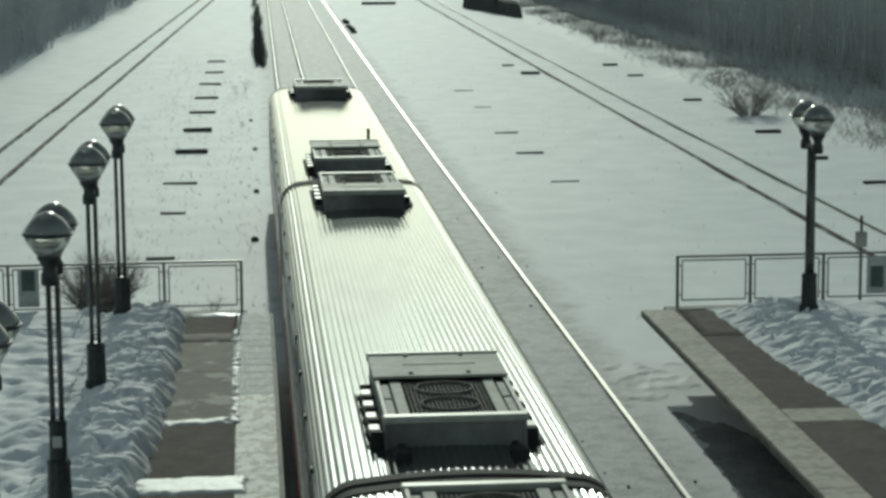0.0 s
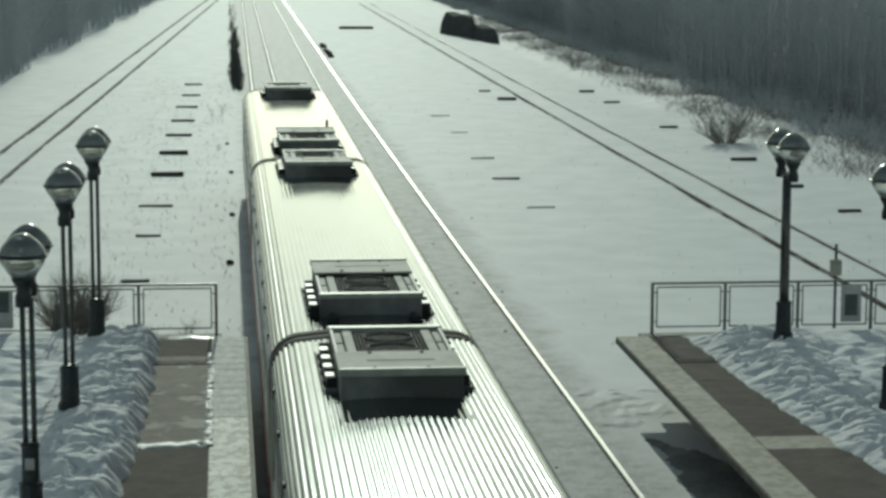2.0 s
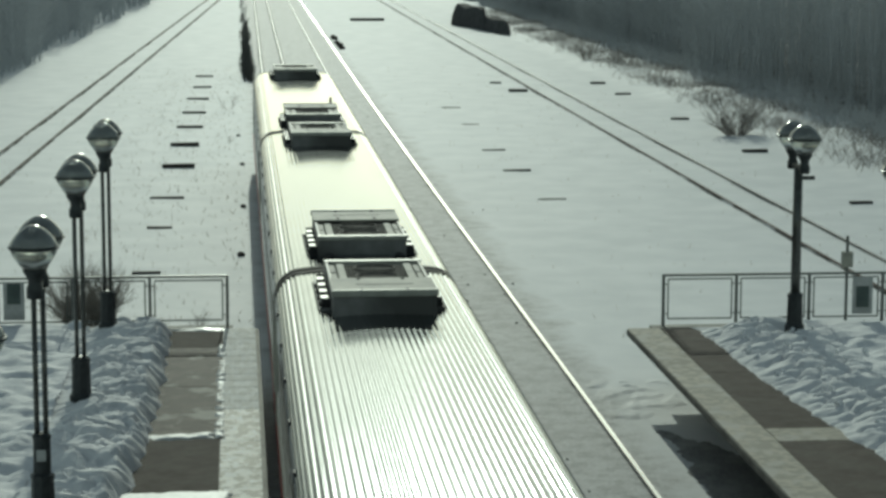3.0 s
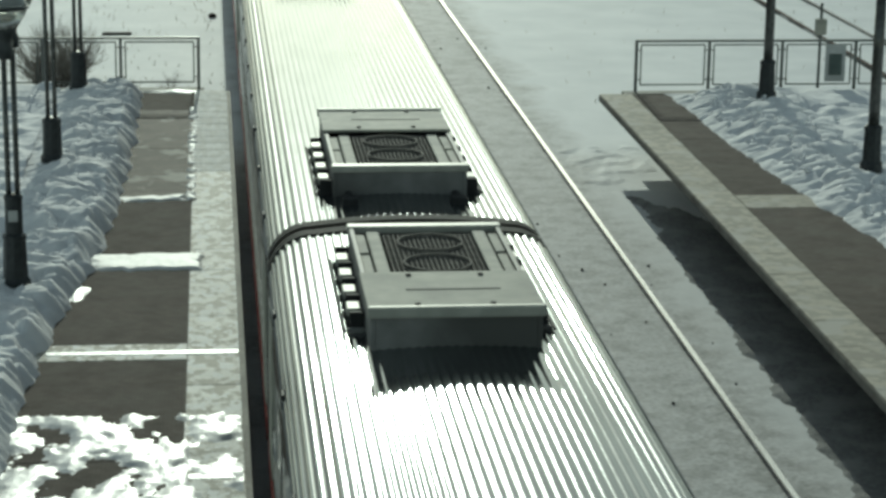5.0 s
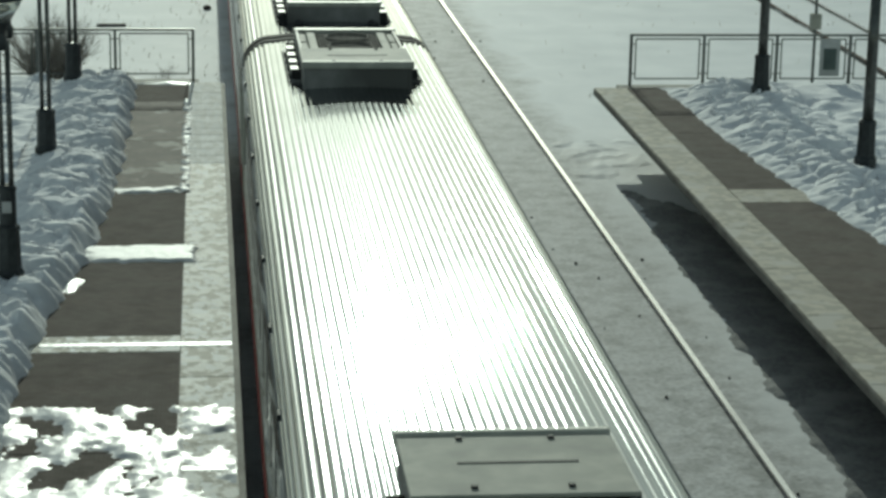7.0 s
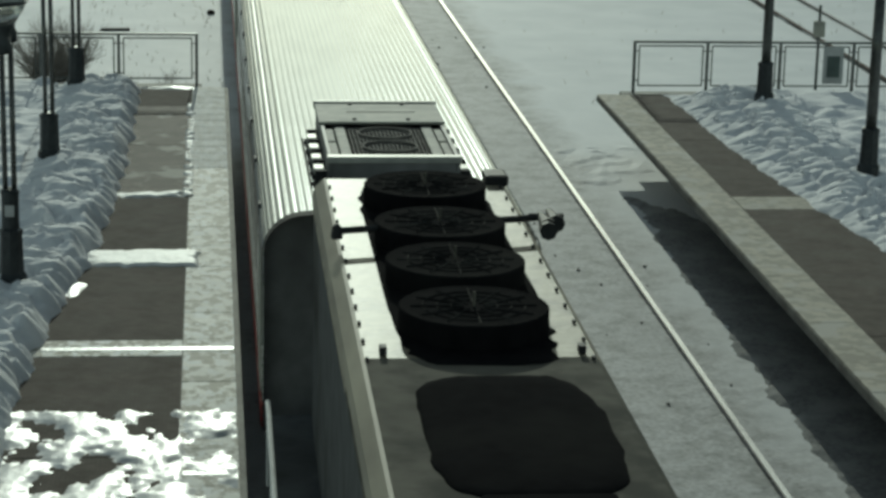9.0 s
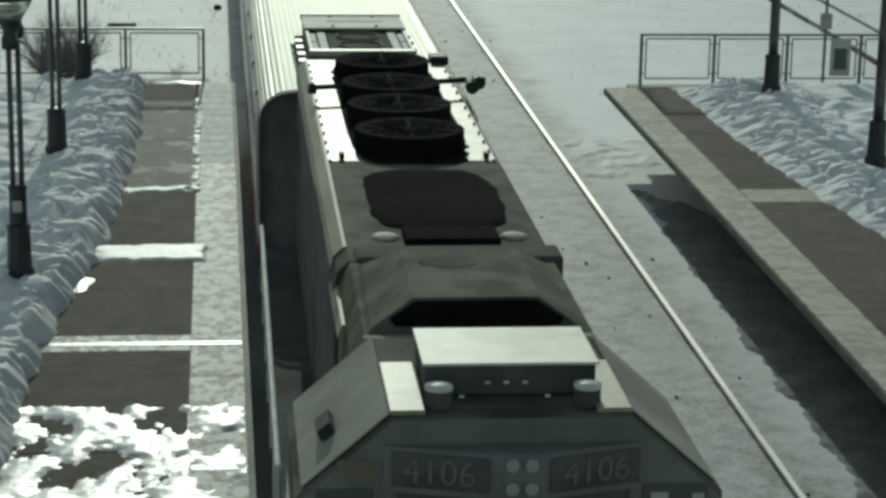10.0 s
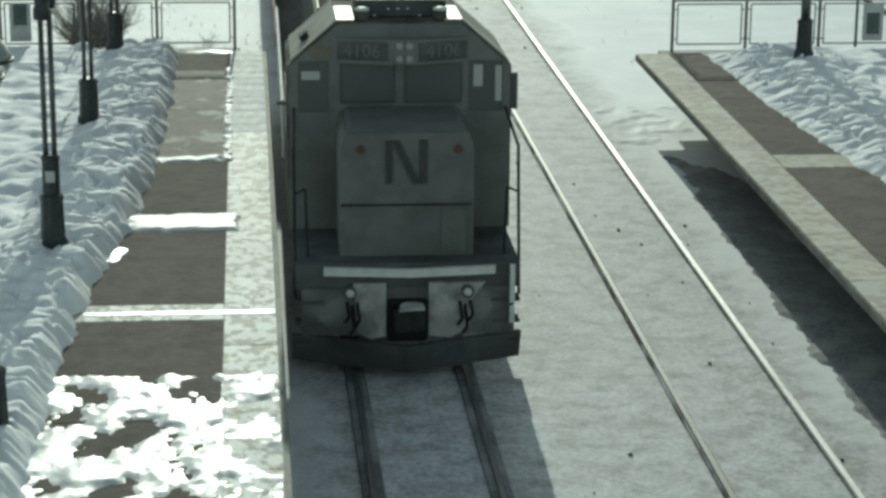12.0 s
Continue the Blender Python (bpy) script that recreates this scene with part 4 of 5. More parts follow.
HOLLOW_STEEL = mat("darker steel in flute hollows", (0.3, 0.31, 0.305), (0.19, 0.197, 0.19), 1.5, 0.5, 0.6, stretch=(1, 0.3, 1), stain=(0.32, 0.33, 0.32), stain_scale=0.5)
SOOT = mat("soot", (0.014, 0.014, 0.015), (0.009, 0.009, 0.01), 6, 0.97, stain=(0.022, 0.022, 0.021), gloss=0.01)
UNIT_SIDE = mat("dark casing paint", (0.24, 0.24, 0.235), (0.18, 0.18, 0.175), 4, 0.6, 0.1, stain=(0.1, 0.1, 0.095))
BARS = mat("grille bars", (0.24, 0.225, 0.2), (0.15, 0.142, 0.128), 8, 0.8, 0.0, gloss=0.1)
WHITE_METAL = mat("pale painted metal", (0.46, 0.46, 0.41), (0.35, 0.35, 0.312), 6, 0.5, 0.1, stain=(0.35, 0.35, 0.31), stain_scale=2)
STRIPE = mat("dull red stripe", (0.45, 0.07, 0.06), (0.34, 0.06, 0.05), 5, 0.5)


def coach(label):
    c = tagged(empty("railway_coach"), label, "railway coach", "coaches of the train")
    n = COACH_LENGTH
    part("body_shell", shell(bmesh.new(), coach_outline(), 0.3, n - 0.3, 12, True), STAINLESS, c, "fluted stainless steel roof and sides", True).data.materials.append(HOLLOW_STEEL)
    for y, d in ((0.3, 1), (n - 0.3, -1)):
        part("end_wall", end_panel(bmesh.new(), y + d * 0.003), UNIT_SIDE, c, "dark end wall")
        a, b = sorted((y, y - d * 0.22))
        part("end_band", shell(bmesh.new(), coach_outline(0.02, False)[::2], a, b, 1), RUBBER, c, "dark band round the coach end")
        a, b = sorted((y - d * 0.02, y - d * 0.29))
        part("diaphragm", boxed(-0.55, 0.55, a, b, 1.2, 3.45, 0.03), RUBBER, c, "black rubber gangway diaphragm")
    part("underframe", boxed(-1.4, 1.4, 0.4, n - 0.4, 0.75, 1.0, 0.02), DARK_METAL, c)
    part("equipment_box", boxed(-1.2, 1.2, 9, 17, 0.35, 0.745, 0.04), DARK_METAL, c)
    for side in (-1, 1):
        x = side * 1.6
        a, b = sorted((x, x + side * 0.012))
        a2, b2 = sorted((x, x + side * 0.03))
        part("stripe", boxed(a2, b2, 0.4, n - 0.4, 1.02, 1.3), STRIPE, c, "dull red stripe along the side")
        for k in range(14):
            y = 3.2 + k * 1.45
            if abs(y - 12.6) > 0.1:
                part("window", boxed(a, b, y - 0.5, y + 0.5, 1.95, 2.7, 0.004), CAB_GLASS, c)
        for y in (1.3, n - 1.3):
            part("door", boxed(a2, b2, y - 0.45, y + 0.45, 1.31, 3.0, 0.004), GREY_METAL, c)
        for k in range(9):
            y = 2.2 + k * 2.7
            a2, b2 = sorted((side * 1.55, side * 1.62))
            part("marker", boxed(a2, b2, y, y + 0.18, 3.16, 3.3, 0.01), DARK_METAL, c, "small dark side lamp")
    for y in (3.6, n - 3.6):
        t = part("bogie", boxed(-1.15, 1.15, y - 1.6, y + 1.6, 0.4, 0.72, 0.05), DARK_METAL, c)
        for dy in (-1.2, 1.2):
            for x in (-0.74, 0.74):
                part("wheel", tube(bmesh.new(), (x - 0.06, y + dy, 0.42), (x + 0.06, y + dy, 0.42), 0.42, 20), RUST, t)
    roof_unit(c, 1.45, 1)
    roof_unit(c, n - 1.45, -1)
    return c


coaches = [coach("fluted stainless steel railway coach with dark roof units")]
for _ in range(3):
    coaches.append(copy_thing(coaches[0], pose(TRAIN_X, 0, 0)))
antenna = part("antenna", boxed(0.78, 0.86, 9.0, 9.25, 3.65, 3.95, 0.02), DARK_METAL, coaches[3], "small dark roof antenna")


def prism(bm, rows):
    """A body from rings of corners, one after the other."""
    rings = [[bm.verts.new(p) for p in r] for r in rows]
    m = len(rings[0])
    for p, q in zip(rings, rings[1:]):
        for k in range(m):
            bm.faces.new((p[k], p[(k + 1) % m], q[(k + 1) % m], q[k]))
    bm.faces.new(rings[0][::-1]), bm.faces.new(rings[-1])
    bmesh.ops.recalc_face_normals(bm, faces=bm.faces)
    return bm


def letters(name, text, size, material, parent, m):
    cu = bpy.data.curves.new(name, "FONT")
    cu.body, cu.size, cu.extrude, cu.align_x, cu.align_y = text, size, 0.008, "CENTER", "CENTER"
    tmp = new(name, cu)
    me = bpy.data.meshes.new_from_object(tmp.evaluated_get(bpy.context.evaluated_depsgraph_get()))
    bpy.data.objects.remove(tmp)
    me.materials.append(material)
    ob = new(name, me)
    ob.parent, ob.matrix_basis = parent, m
    return ob


def locomotive():
    """Hood locomotive with its cab towards the camera; its origin is the joint with the last coach, y grows away from it backwards."""
    c = tagged(empty("locomotive"), "sooty grey diesel locomotive with its cab at the trailing end", "locomotive")
    hood = [(-1.03, 1.5), (1.11, 1.5), (1.11, 4.05), (1.08, 4.2), (1.0, 4.3), (-0.9, 4.3), (-1.0, 4.2), (-1.03, 4.05)]
    cap = [(-1.05, 4.02), (-1.04, 4.1), (-1.01, 4.22), (-0.9, 4.325), (1.0, 4.325), (1.09, 4.22), (1.12, 4.1), (1.13, 4.02), (1.115, 4.02), (1.105, 4.09), (1.075, 4.21), (0.99, 4.307), (-0.89, 4.307), (-0.995, 4.21), (-1.025, 4.09), (-1.035, 4.02)]
    part("long_hood", extruded(bmesh.new(), hood, -11.9, -0.95), LOCO_DARK, c, "dark sides of the long hood")
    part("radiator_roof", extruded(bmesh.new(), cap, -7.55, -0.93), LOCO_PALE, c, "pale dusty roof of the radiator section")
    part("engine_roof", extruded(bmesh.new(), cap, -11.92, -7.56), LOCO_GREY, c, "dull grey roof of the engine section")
    part("filter_hood", extruded(bmesh.new(), [(-1.0, 1.5), (1.1, 1.5), (1.1, 4.1), (1.02, 4.33), (-0.9, 4.33), (-1.0, 4.1)], -14.75, -11.99), LOCO_GREY, c)
    part("hood_edge", prism(bmesh.new(), [[(-1.02, y, 4.225), (-0.902, y, 4.33), (-0.897, y, 4.336), (-0.93, y, 4.325), (-1.026, y, 4.232), (-1.05, y, 4.12), (-1.044, y, 4.118)] for y in (-11.4, -0.93)]), HOOD_EDGE, c, "pale edge of the hood roof")
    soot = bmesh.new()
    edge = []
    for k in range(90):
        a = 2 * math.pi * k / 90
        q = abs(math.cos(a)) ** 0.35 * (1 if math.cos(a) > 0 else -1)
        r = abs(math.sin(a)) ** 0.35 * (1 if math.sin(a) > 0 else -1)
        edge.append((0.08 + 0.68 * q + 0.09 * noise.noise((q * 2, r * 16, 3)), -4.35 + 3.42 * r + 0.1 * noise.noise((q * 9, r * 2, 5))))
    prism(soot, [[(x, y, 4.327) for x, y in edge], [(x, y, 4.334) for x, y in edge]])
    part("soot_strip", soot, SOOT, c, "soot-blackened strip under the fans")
    for y in (-2.1, -3.75, -5.2, -6.75):
        f = part("radiator_fan", turned(bmesh.new(), [(0.64, 4.3), (0.64, 4.53), (0.63, 4.54), (0.57, 4.535), (0.1, 4.53)], 36, (0.08, y, 0)), SOOT, c, "round sooty black radiator fan housing")
        b = bmesh.new()
        for q in range(12):
            a = 2 * math.pi * q / 12
            tube(b, (0.08 + 0.1 * math.cos(a), y + 0.1 * math.sin(a), 4.538), (0.08 + 0.54 * math.cos(a), y + 0.54 * math.sin(a), 4.538), 0.009, 4)
        for r in (0.2, 0.32, 0.44):
            for q in range(20):
                a, e = 2 * math.pi * q / 20, 2 * math.pi * (q + 1) / 20
                tube(b, (0.08 + r * math.cos(a), y + r * math.sin(a), 4.538), (0.08 + r * math.cos(e), y + r * math.sin(e), 4.538), 0.007, 4)
        part("fan_guard", b, SOOT2, f)
        part("rod", tube(bmesh.new(), (0.08, y, 4.5), (0.08, y, 4.66), 0.014, 6), LOCO_GREY, f)
    rings = []
    for grow, z in ((1.0, 4.327), (0.99, 4.335), (0.9, 4.35), (0.6, 4.36)):
        ring = []
        for k in range(60):
            a = 2 * math.pi * k / 60
            q = abs(math.cos(a)) ** 0.5 * (1 if math.cos(a) > 0 else -1)
            r = abs(math.sin(a)) ** 0.5 * (1 if math.sin(a) > 0 else -1)
            ring.append((0.12 + (0.7 * q + 0.05 * noise.noise((q * 3, r * 5, 8))) * grow, -9.4 + (1.36 * r + 0.06 * noise.noise((q * 6, r * 3, 2))) * grow, z))
        rings.append(ring)
    part("exhaust_hatch", prism(bmesh.new(), rings), SOOT, c, "soot-black exhaust hatch on the hood roof", True)
    for x in (-0.88, 0.97):
        for k in range(13):
            part("lifting_eye", boxed(x - 0.014, x + 0.014, -1.4 - 0.52 * k, -1.35 - 0.52 * k, 4.32, 4.355, 0.005), DARK_METAL, c)
    for x in (-0.74, 0.9):
        part("roof_latch", boxed(x - 0.03, x + 0.03, -7.5, -7.38, 4.33, 4.4, 0.01), DARK_METAL, c)
    # bell and horns on their bracket
    part("bracket", tube(bmesh.new(), (-0.98, -4.0, 4.5), (1.1, -3.45, 4.5), 0.035, 8), DARK_METAL, c)
    part("bell", turned(bmesh.new(), [(0.055, 4.43), (0.06, 4.46), (0.045, 4.54), (0.02, 4.57)], 16, (-0.94, -4.0, 0)), DARK_METAL, c, smooth=True)
    hbm = bmesh.new()
    for dx, dy in ((0, 0), (0.1, 0.15), (-0.02, -0.16)):
        tube(hbm, (1.12 + dx, -3.4 + dy, 4.52), (1.12 + dx, -3.95 + dy, 4.52), 0.03, 8, 0.09)
    tube(hbm, (1.0, -3.4, 4.5), (1.35, -3.4, 4.5), 0.03, 6)
    part("horn", hbm, DARK_METAL, c, "cluster of dark air horns")
    part("vent", boxed(0.82, 1.08, -1.25, -0.85, 4.3, 4.43, 0.04), DARK_METAL, c)
    # lights and bar before the hatch
    part("intake_box", boxed(-0.33, 0.6, -11.4, -10.85, 4.31, 4.4, 0.03), SOOT, c)
    for x in (-0.5, 0.76):
        part("vent_cap", turned(bmesh.new(), [(0.14, 4.3), (0.14, 4.335), (0.11, 4.355), (0.06, 4.365), (0.02, 4.37)], 18, (x, -11.05, 0)), GREY_METAL, c, "pale domed vent cap")
    part("cross_bar", boxed(-0.84, 1.12, -11.98, -11.5, 4.05, 4.37, 0.04), LOCO_DARK, c)
    bm = prism(bmesh.new(), [
        [(-0.88, -14.28, 4.325), (0.96, -14.28, 4.325), (0.94, -12.15, 4.325), (-0.84, -12.15, 4.325)],
        [(-0.84, -14.25, 4.37), (0.92, -14.25, 4.37), (0.9, -12.2, 4.37), (-0.8, -12.2, 4.37)],
        [(-0.49, -14.15, 4.6), (0.57, -14.15, 4.6), (0.62, -12.5, 4.58), (-0.46, -12.5, 4.58)],
    ])
    part("hatch", bm, LOCO_GREY, c, "bevelled grey intake hatch")
    # Near-black plate: the hatch front's shade, put into its colour along with dirt.
    face = [(-0.47, 4.575), (0.55, 4.575), (0.78, 4.44), (0.74, 4.385), (-0.64, 4.385), (-0.69, 4.44)]
    part("hatch_front", prism(bmesh.new(), [[(x, -14.27 + (z - 4.37) * 0.43, z) for x, z in face], [(x, -14.21 + (z - 4.37) * 0.43, z) for x, z in face]]), SOOT, c, "near-black plate giving the hatch front its shade and dirt")
    part("hatch_lip", boxed(-0.92, 1.02, -14.5, -14.4, 4.332, 4.352, 0.006), LOCO_PALE2, c)
    part("hatch_opening", prism(bmesh.new(), [[(-0.08 + 0.26 * math.cos(k * 0.314), -12.95 + 0.2 * math.sin(k * 0.314), z) for k in range(20)] for z in (4.575, 4.592)]), LOCO_DARK, c)
    part("hatch_side_rail", prism(bmesh.new(), [[(-1.07, y, 3.96), (-1.03, y, 4.08), (-0.95, y, 4.1), (-0.93, y, 3.96)] for y in (-13.2, -12.4, -11.5)]), LOCO_PALE, c, "pale worn side cover")
    part("hatch_edge", tube(bmesh.new(), (-0.9, -13.5, 4.2), (-0.86, -10.6, 4.3), 0.018, 6), LOCO_PALE, c)
    part("hatch_side_rail", boxed(1.02, 1.1, -13.6, -11.9, 4.0, 4.2, 0.02), LOCO_GREY, c)
    # cab
    yf, yb = -16.8, -14.85
    cab = [(-1.56, 1.5), (1.6, 1.5), (1.6, 3.85), (0.9, 4.46), (-0.86, 4.46), (-1.56, 3.85)]
    body = part("cab", extruded(bmesh.new(), cab, yf, yb), LOCO_GREY, c, "angular grey driver's cab")
    part("cab_front", extruded(bmesh.new(), [(x * 0.985 + 0.0, z - 0.02 if z > 2 else z) for x, z in cab], yf - 0.012, yf - 0.001), CAB_FRONT, body, "dark sooty cab front")
    part("roof_panel", prism(bmesh.new(), [[(-1.5, yf + 0.03, 3.92), (-0.87, yf + 0.03, 4.47), (-0.87, yb, 4.47), (-1.5, yb, 3.92)], [(-1.51, yf + 0.03, 3.93), (-0.88, yf + 0.03, 4.48), (-0.88, yb, 4.48), (-1.51, yb, 3.93)]]), LOCO_PALE2, body)
    part("roof_panel", prism(bmesh.new(), [[(1.54, yf + 0.03, 3.92), (0.91, yf + 0.03, 4.47), (0.91, yb, 4.47), (1.54, yb, 3.92)], [(1.55, yf + 0.03, 3.93), (0.92, yf + 0.03, 4.48), (0.92, yb, 4.48), (1.55, yb, 3.93)]]), LOCO_PALE2, body)
    for x in (-0.74, 0.78):
        part("roof_corner", boxed(x - 0.13, x + 0.13, yf + 0.02, yf + 1.2, 4.462, 4.5, 0.01), LOCO_PALE, body, "pale worn cab roof corner")
    ac = part("cab_air_conditioner", boxed(-0.58, 0.7, -16.35, -15.48, 4.47, 4.7, 0.015), LOCO_DARK, body, "box-shaped cab air conditioner")
    part("lid", boxed(-0.6, 0.72, -16.38, -15.45, 4.703, 4.725, 0.006), PALE_LID, ac, "pale cream lid")
    for x in (-0.5, 0.6):
        lamp = part("marker_lamp", turned(bmesh.new(), [(0.1, 4.47), (0.1, 4.6)], 16, (x, -16.6, 0)), LOCO_DARK, body)
        # Sunlight on the lamp's top is put into the cap's white colour.
        part("cap", turned(bmesh.new(), [(0.105, 4.602), (0.105, 4.63), (0.06, 4.645), (0.02, 4.65)], 16, (x, -16.6, 0)), WHITE, lamp, "lamp cap painted white as its sunlit top", True)
    for x, y, z in ((-0.32, -16.5, 4.5), (-0.12, -16.42, 4.58), (0.02, -16.42, 4.58), (0.16, -16.42, 4.58), (0.32, -16.5, 4.5)):
        part("roof_bolt", boxed(x - 0.02, x + 0.02, y - 0.012, y + 0.012, z, z + 0.018, 0.004), WHITE, body)
    plan = [(-0.92, yf - 0.014), (-0.1, yf - 0.25), (0.24, yf - 0.25), (1.0, yf - 0.014)]
    part("number_board_housing", prism(bmesh.new(), [[(x, y, 3.9) for x, y in plan], [(x, y, 4.25) for x, y in plan]]), CAB_FRONT, body)
    for z in (4.17, 3.99):
        for x in (0.0, 0.14):
            part("headlight", tube(bmesh.new(), (x, yf - 0.275, z), (x, yf - 0.251, z), 0.05, 16), HEADLIGHT, body, "small unlit headlight")
    for x, y, turn in ((-0.51, yf - 0.132, -16.1), (0.62, yf - 0.132, 17.3)):
        b = part("number_board", boxed(-0.36, 0.36, -0.022, -0.002, -0.13, 0.13, 0.008), LOCO_DARK, body, "black number board with grey digits")
        b.matrix_basis = pose(x, y, 4.08, 0, 0, turn)
        letters("number", "4106", 0.27, DIGIT, b, pose(0, -0.026, 0, 90, 0, 0))
    for x0, x1, z0, z1 in ((-1.4, -0.99, 3.2, 3.92), (1.0, 1.48, 3.2, 3.92)):
        w = part("side_window", boxed(x0, x1, yf - 0.03, yf - 0.013, z0, z1, 0.006), CAB_GLASS, body, "dark front side window")
    # Opaque pale panes: daylight in the cab windows, painted as colour.
    part("daylight_pane", boxed(-1.36, -1.1, yf - 0.036, yf - 0.031, 3.66, 3.78, 0.002), DAYLIGHT_PANE, body)
    part("daylight_pane", boxed(1.06, 1.19, yf - 0.036, yf - 0.031, 3.55, 3.86, 0.002), DAYLIGHT_PANE, body, "opaque pane painted pale as daylight through the cab")
    part("daylight_pane", boxed(1.37, 1.46, yf - 0.036, yf - 0.031, 3.34, 3.85, 0.002), DAYLIGHT_PANE, body)
    for x0, x1 in ((-0.79, -0.07), (0.11, 0.88)):
        screen = part("windscreen", boxed(x0, x1, yf - 0.03, yf - 0.013, 3.34, 3.88, 0.006), CAB_GLASS, body, "dark windscreen")
        rim = bmesh.new()
        box(rim, x0 - 0.025, x1 + 0.025, yf - 0.036, yf - 0.013, 3.882, 3.905, 0.006), box(rim, x0 - 0.025, x1 + 0.025, yf - 0.036, yf - 0.013, 3.315, 3.338, 0.006)
        box(rim, x0 - 0.025, x0 - 0.002, yf - 0.034, yf - 0.013, 3.339, 3.881, 0.006), box(rim, x1 + 0.002, x1 + 0.025, yf - 0.034, yf - 0.013, 3.339, 3.881, 0.006)
        part("gasket", rim, LOCO_DARK, screen)
    part("stripe_plate", boxed(-1.25, -0.93, yf - 0.02, yf - 0.013, 3.98, 4.14), DULL_ORANGE, body, "dull orange plate")
    part("hinge", prism(bmesh.new(), [[(-1.34, -16.3, 4.1), (-1.24, -16.3, 4.18), (-1.24, -15.9, 4.18), (-1.34, -15.9, 4.1)], [(-1.38, -16.25, 4.16), (-1.28, -16.25, 4.24), (-1.28, -15.95, 4.24), (-1.38, -15.95, 4.16)]]), DARK_METAL, body)
    for side in (-1, 1):
        x = 1.6 if side > 0 else -1.56
        a, b = sorted((x, x + side * 0.012))
        part("cab_side_window", boxed(a, b, -16.3, -15.3, 2.7, 3.5, 0.004), CAB_GLASS, body)
        a, b = sorted((x, x + side * (0.1 if side > 0 else 0.14)))
        part("mirror", boxed(a, b, -16.75, -16.7, 3.2 if side > 0 else 3.28, 3.72 if side > 0 else 3.33, 0.01), LOCO_DARK, body)
    # nose
    nose = [(-0.88, 1.5), (0.94, 1.5), (0.94, 3.03), (0.86, 3.21), (-0.8, 3.21), (-0.88, 3.03)]
    n = part("nose", extruded(bmesh.new(), nose, -18.3, yf), NOSE_GREY, c, "flat grey short hood nose")
    part("nose_top", prism(bmesh.new(), [[(-0.78, -18.25, 3.212), (0.84, -18.25, 3.212), (0.84, yf - 0.06, 3.212), (-0.78, yf - 0.06, 3.212)], [(-0.72, -17.9, 3.26), (0.78, -17.9, 3.26), (0.78, yf - 0.06, 3.28), (-0.72, yf - 0.06, 3.28)]]), NOSE_GREY, n)
    part("seam", boxed(-0.87, 0.91, -18.315, -18.301, 2.2, 2.23), DARK_METAL, n)
    part("side_door", boxed(0.5, 0.84, -18.325, -18.301, 1.55, 2.15, 0.006), PANEL_GREEN, n)
    for x in (-0.6, 0.72):
        part("red_lamp", tube(bmesh.new(), (x, -18.35, 2.99), (x, -18.3, 2.99), 0.055, 16), LOCO_RED, n, "dull red marker lamp")
    # emblem: two uprights joined by a slanting bar
    e = bmesh.new()
    box(e, -0.26, -0.17, -18.325, -18.301, 2.51, 3.11)
    box(e, 0.2, 0.3, -18.325, -18.301, 2.51, 3.11)
    prism(e, [[(-0.18, -18.324, 3.11), (-0.08, -18.324, 3.11), (0.21, -18.324, 2.51), (0.11, -18.324, 2.51)], [(-0.18, -18.302, 3.11), (-0.08, -18.302, 3.11), (0.21, -18.302, 2.51), (0.11, -18.302, 2.51)]])
    part("emblem", e, EMBLEM, n, "black angular emblem on the nose")
    # frame, walkway, rails
    part("frame", boxed(-1.5, 1.55, -18.7, -0.6, 1.15, 1.5, 0.03), LOCO_DARK, c, "black main frame and walkway")
    part("fuel_tank", boxed(-1.3, 1.35, -11.5, -7.0, 0.35, 1.14, 0.15), LOCO_DARK, c)
    for y in (-4.0, -14.6):
        t = part("bogie", boxed(-1.2, 1.25, y - 1.9, y + 1.9, 0.45, 1.0, 0.08), LOCO_DARK, c)
        for dy in (-1.35, 1.35):
            for x in (-0.72, 0.76):
                part("wheel", tube(bmesh.new(), (x - 0.06, y + dy, 0.5), (x + 0.06, y + dy, 0.5), 0.5, 24), RUST, t)
    for x, lo, hi in ((-1.57, -12.2, -2.85), (1.5, -12.2, -2.6)):
        r = bmesh.new()
        tube(r, (x, lo, 2.4), (x, hi, 2.4), 0.028, 8)
        for k in range(7):
            y = lo + (hi - lo) * k / 6
            tube(r, (x, y, 1.48), (x, y, 2.4), 0.018, 6)
        # The left rail's white colour gives the sun's glare along it.
        part("handrail", r, WHITE if x < 0 else LOCO_DARK, c, "long side handrail")
    for x in (-1.5, 1.55):
        g = bmesh.new()
        tube(g, (x, -18.55, 1.0), (x, -18.2, 3.0), 0.022, 8), tube(g, (x, -18.2, 3.0), (x * 0.98, -16.85, 3.25), 0.022, 8)
        tube(g, (x, -18.4, 2.4), (x * 0.9, -18.3, 2.45), 0.018, 6), tube(g, (x * 0.9, -18.3, 2.45), (x * 0.88, -18.3, 1.5), 0.018, 6)
        part("grab_rail", g, DARK_METAL, c)
        if x > 0:
            for z0, z1 in ((0.66, 0.9), (0.94, 1.48)):
                part("side_marker", boxed(1.4, 1.47, -18.78, -18.72, z0, z1, 0.008), WHITE, c, "white step edge strip")
        for k in range(3):
            part("step", boxed(min(x, x * 0.75), max(x, x * 0.75), -18.72, -18.45, 0.35 + 0.3 * k, 0.39 + 0.3 * k, 0.006), LOCO_DARK, c)
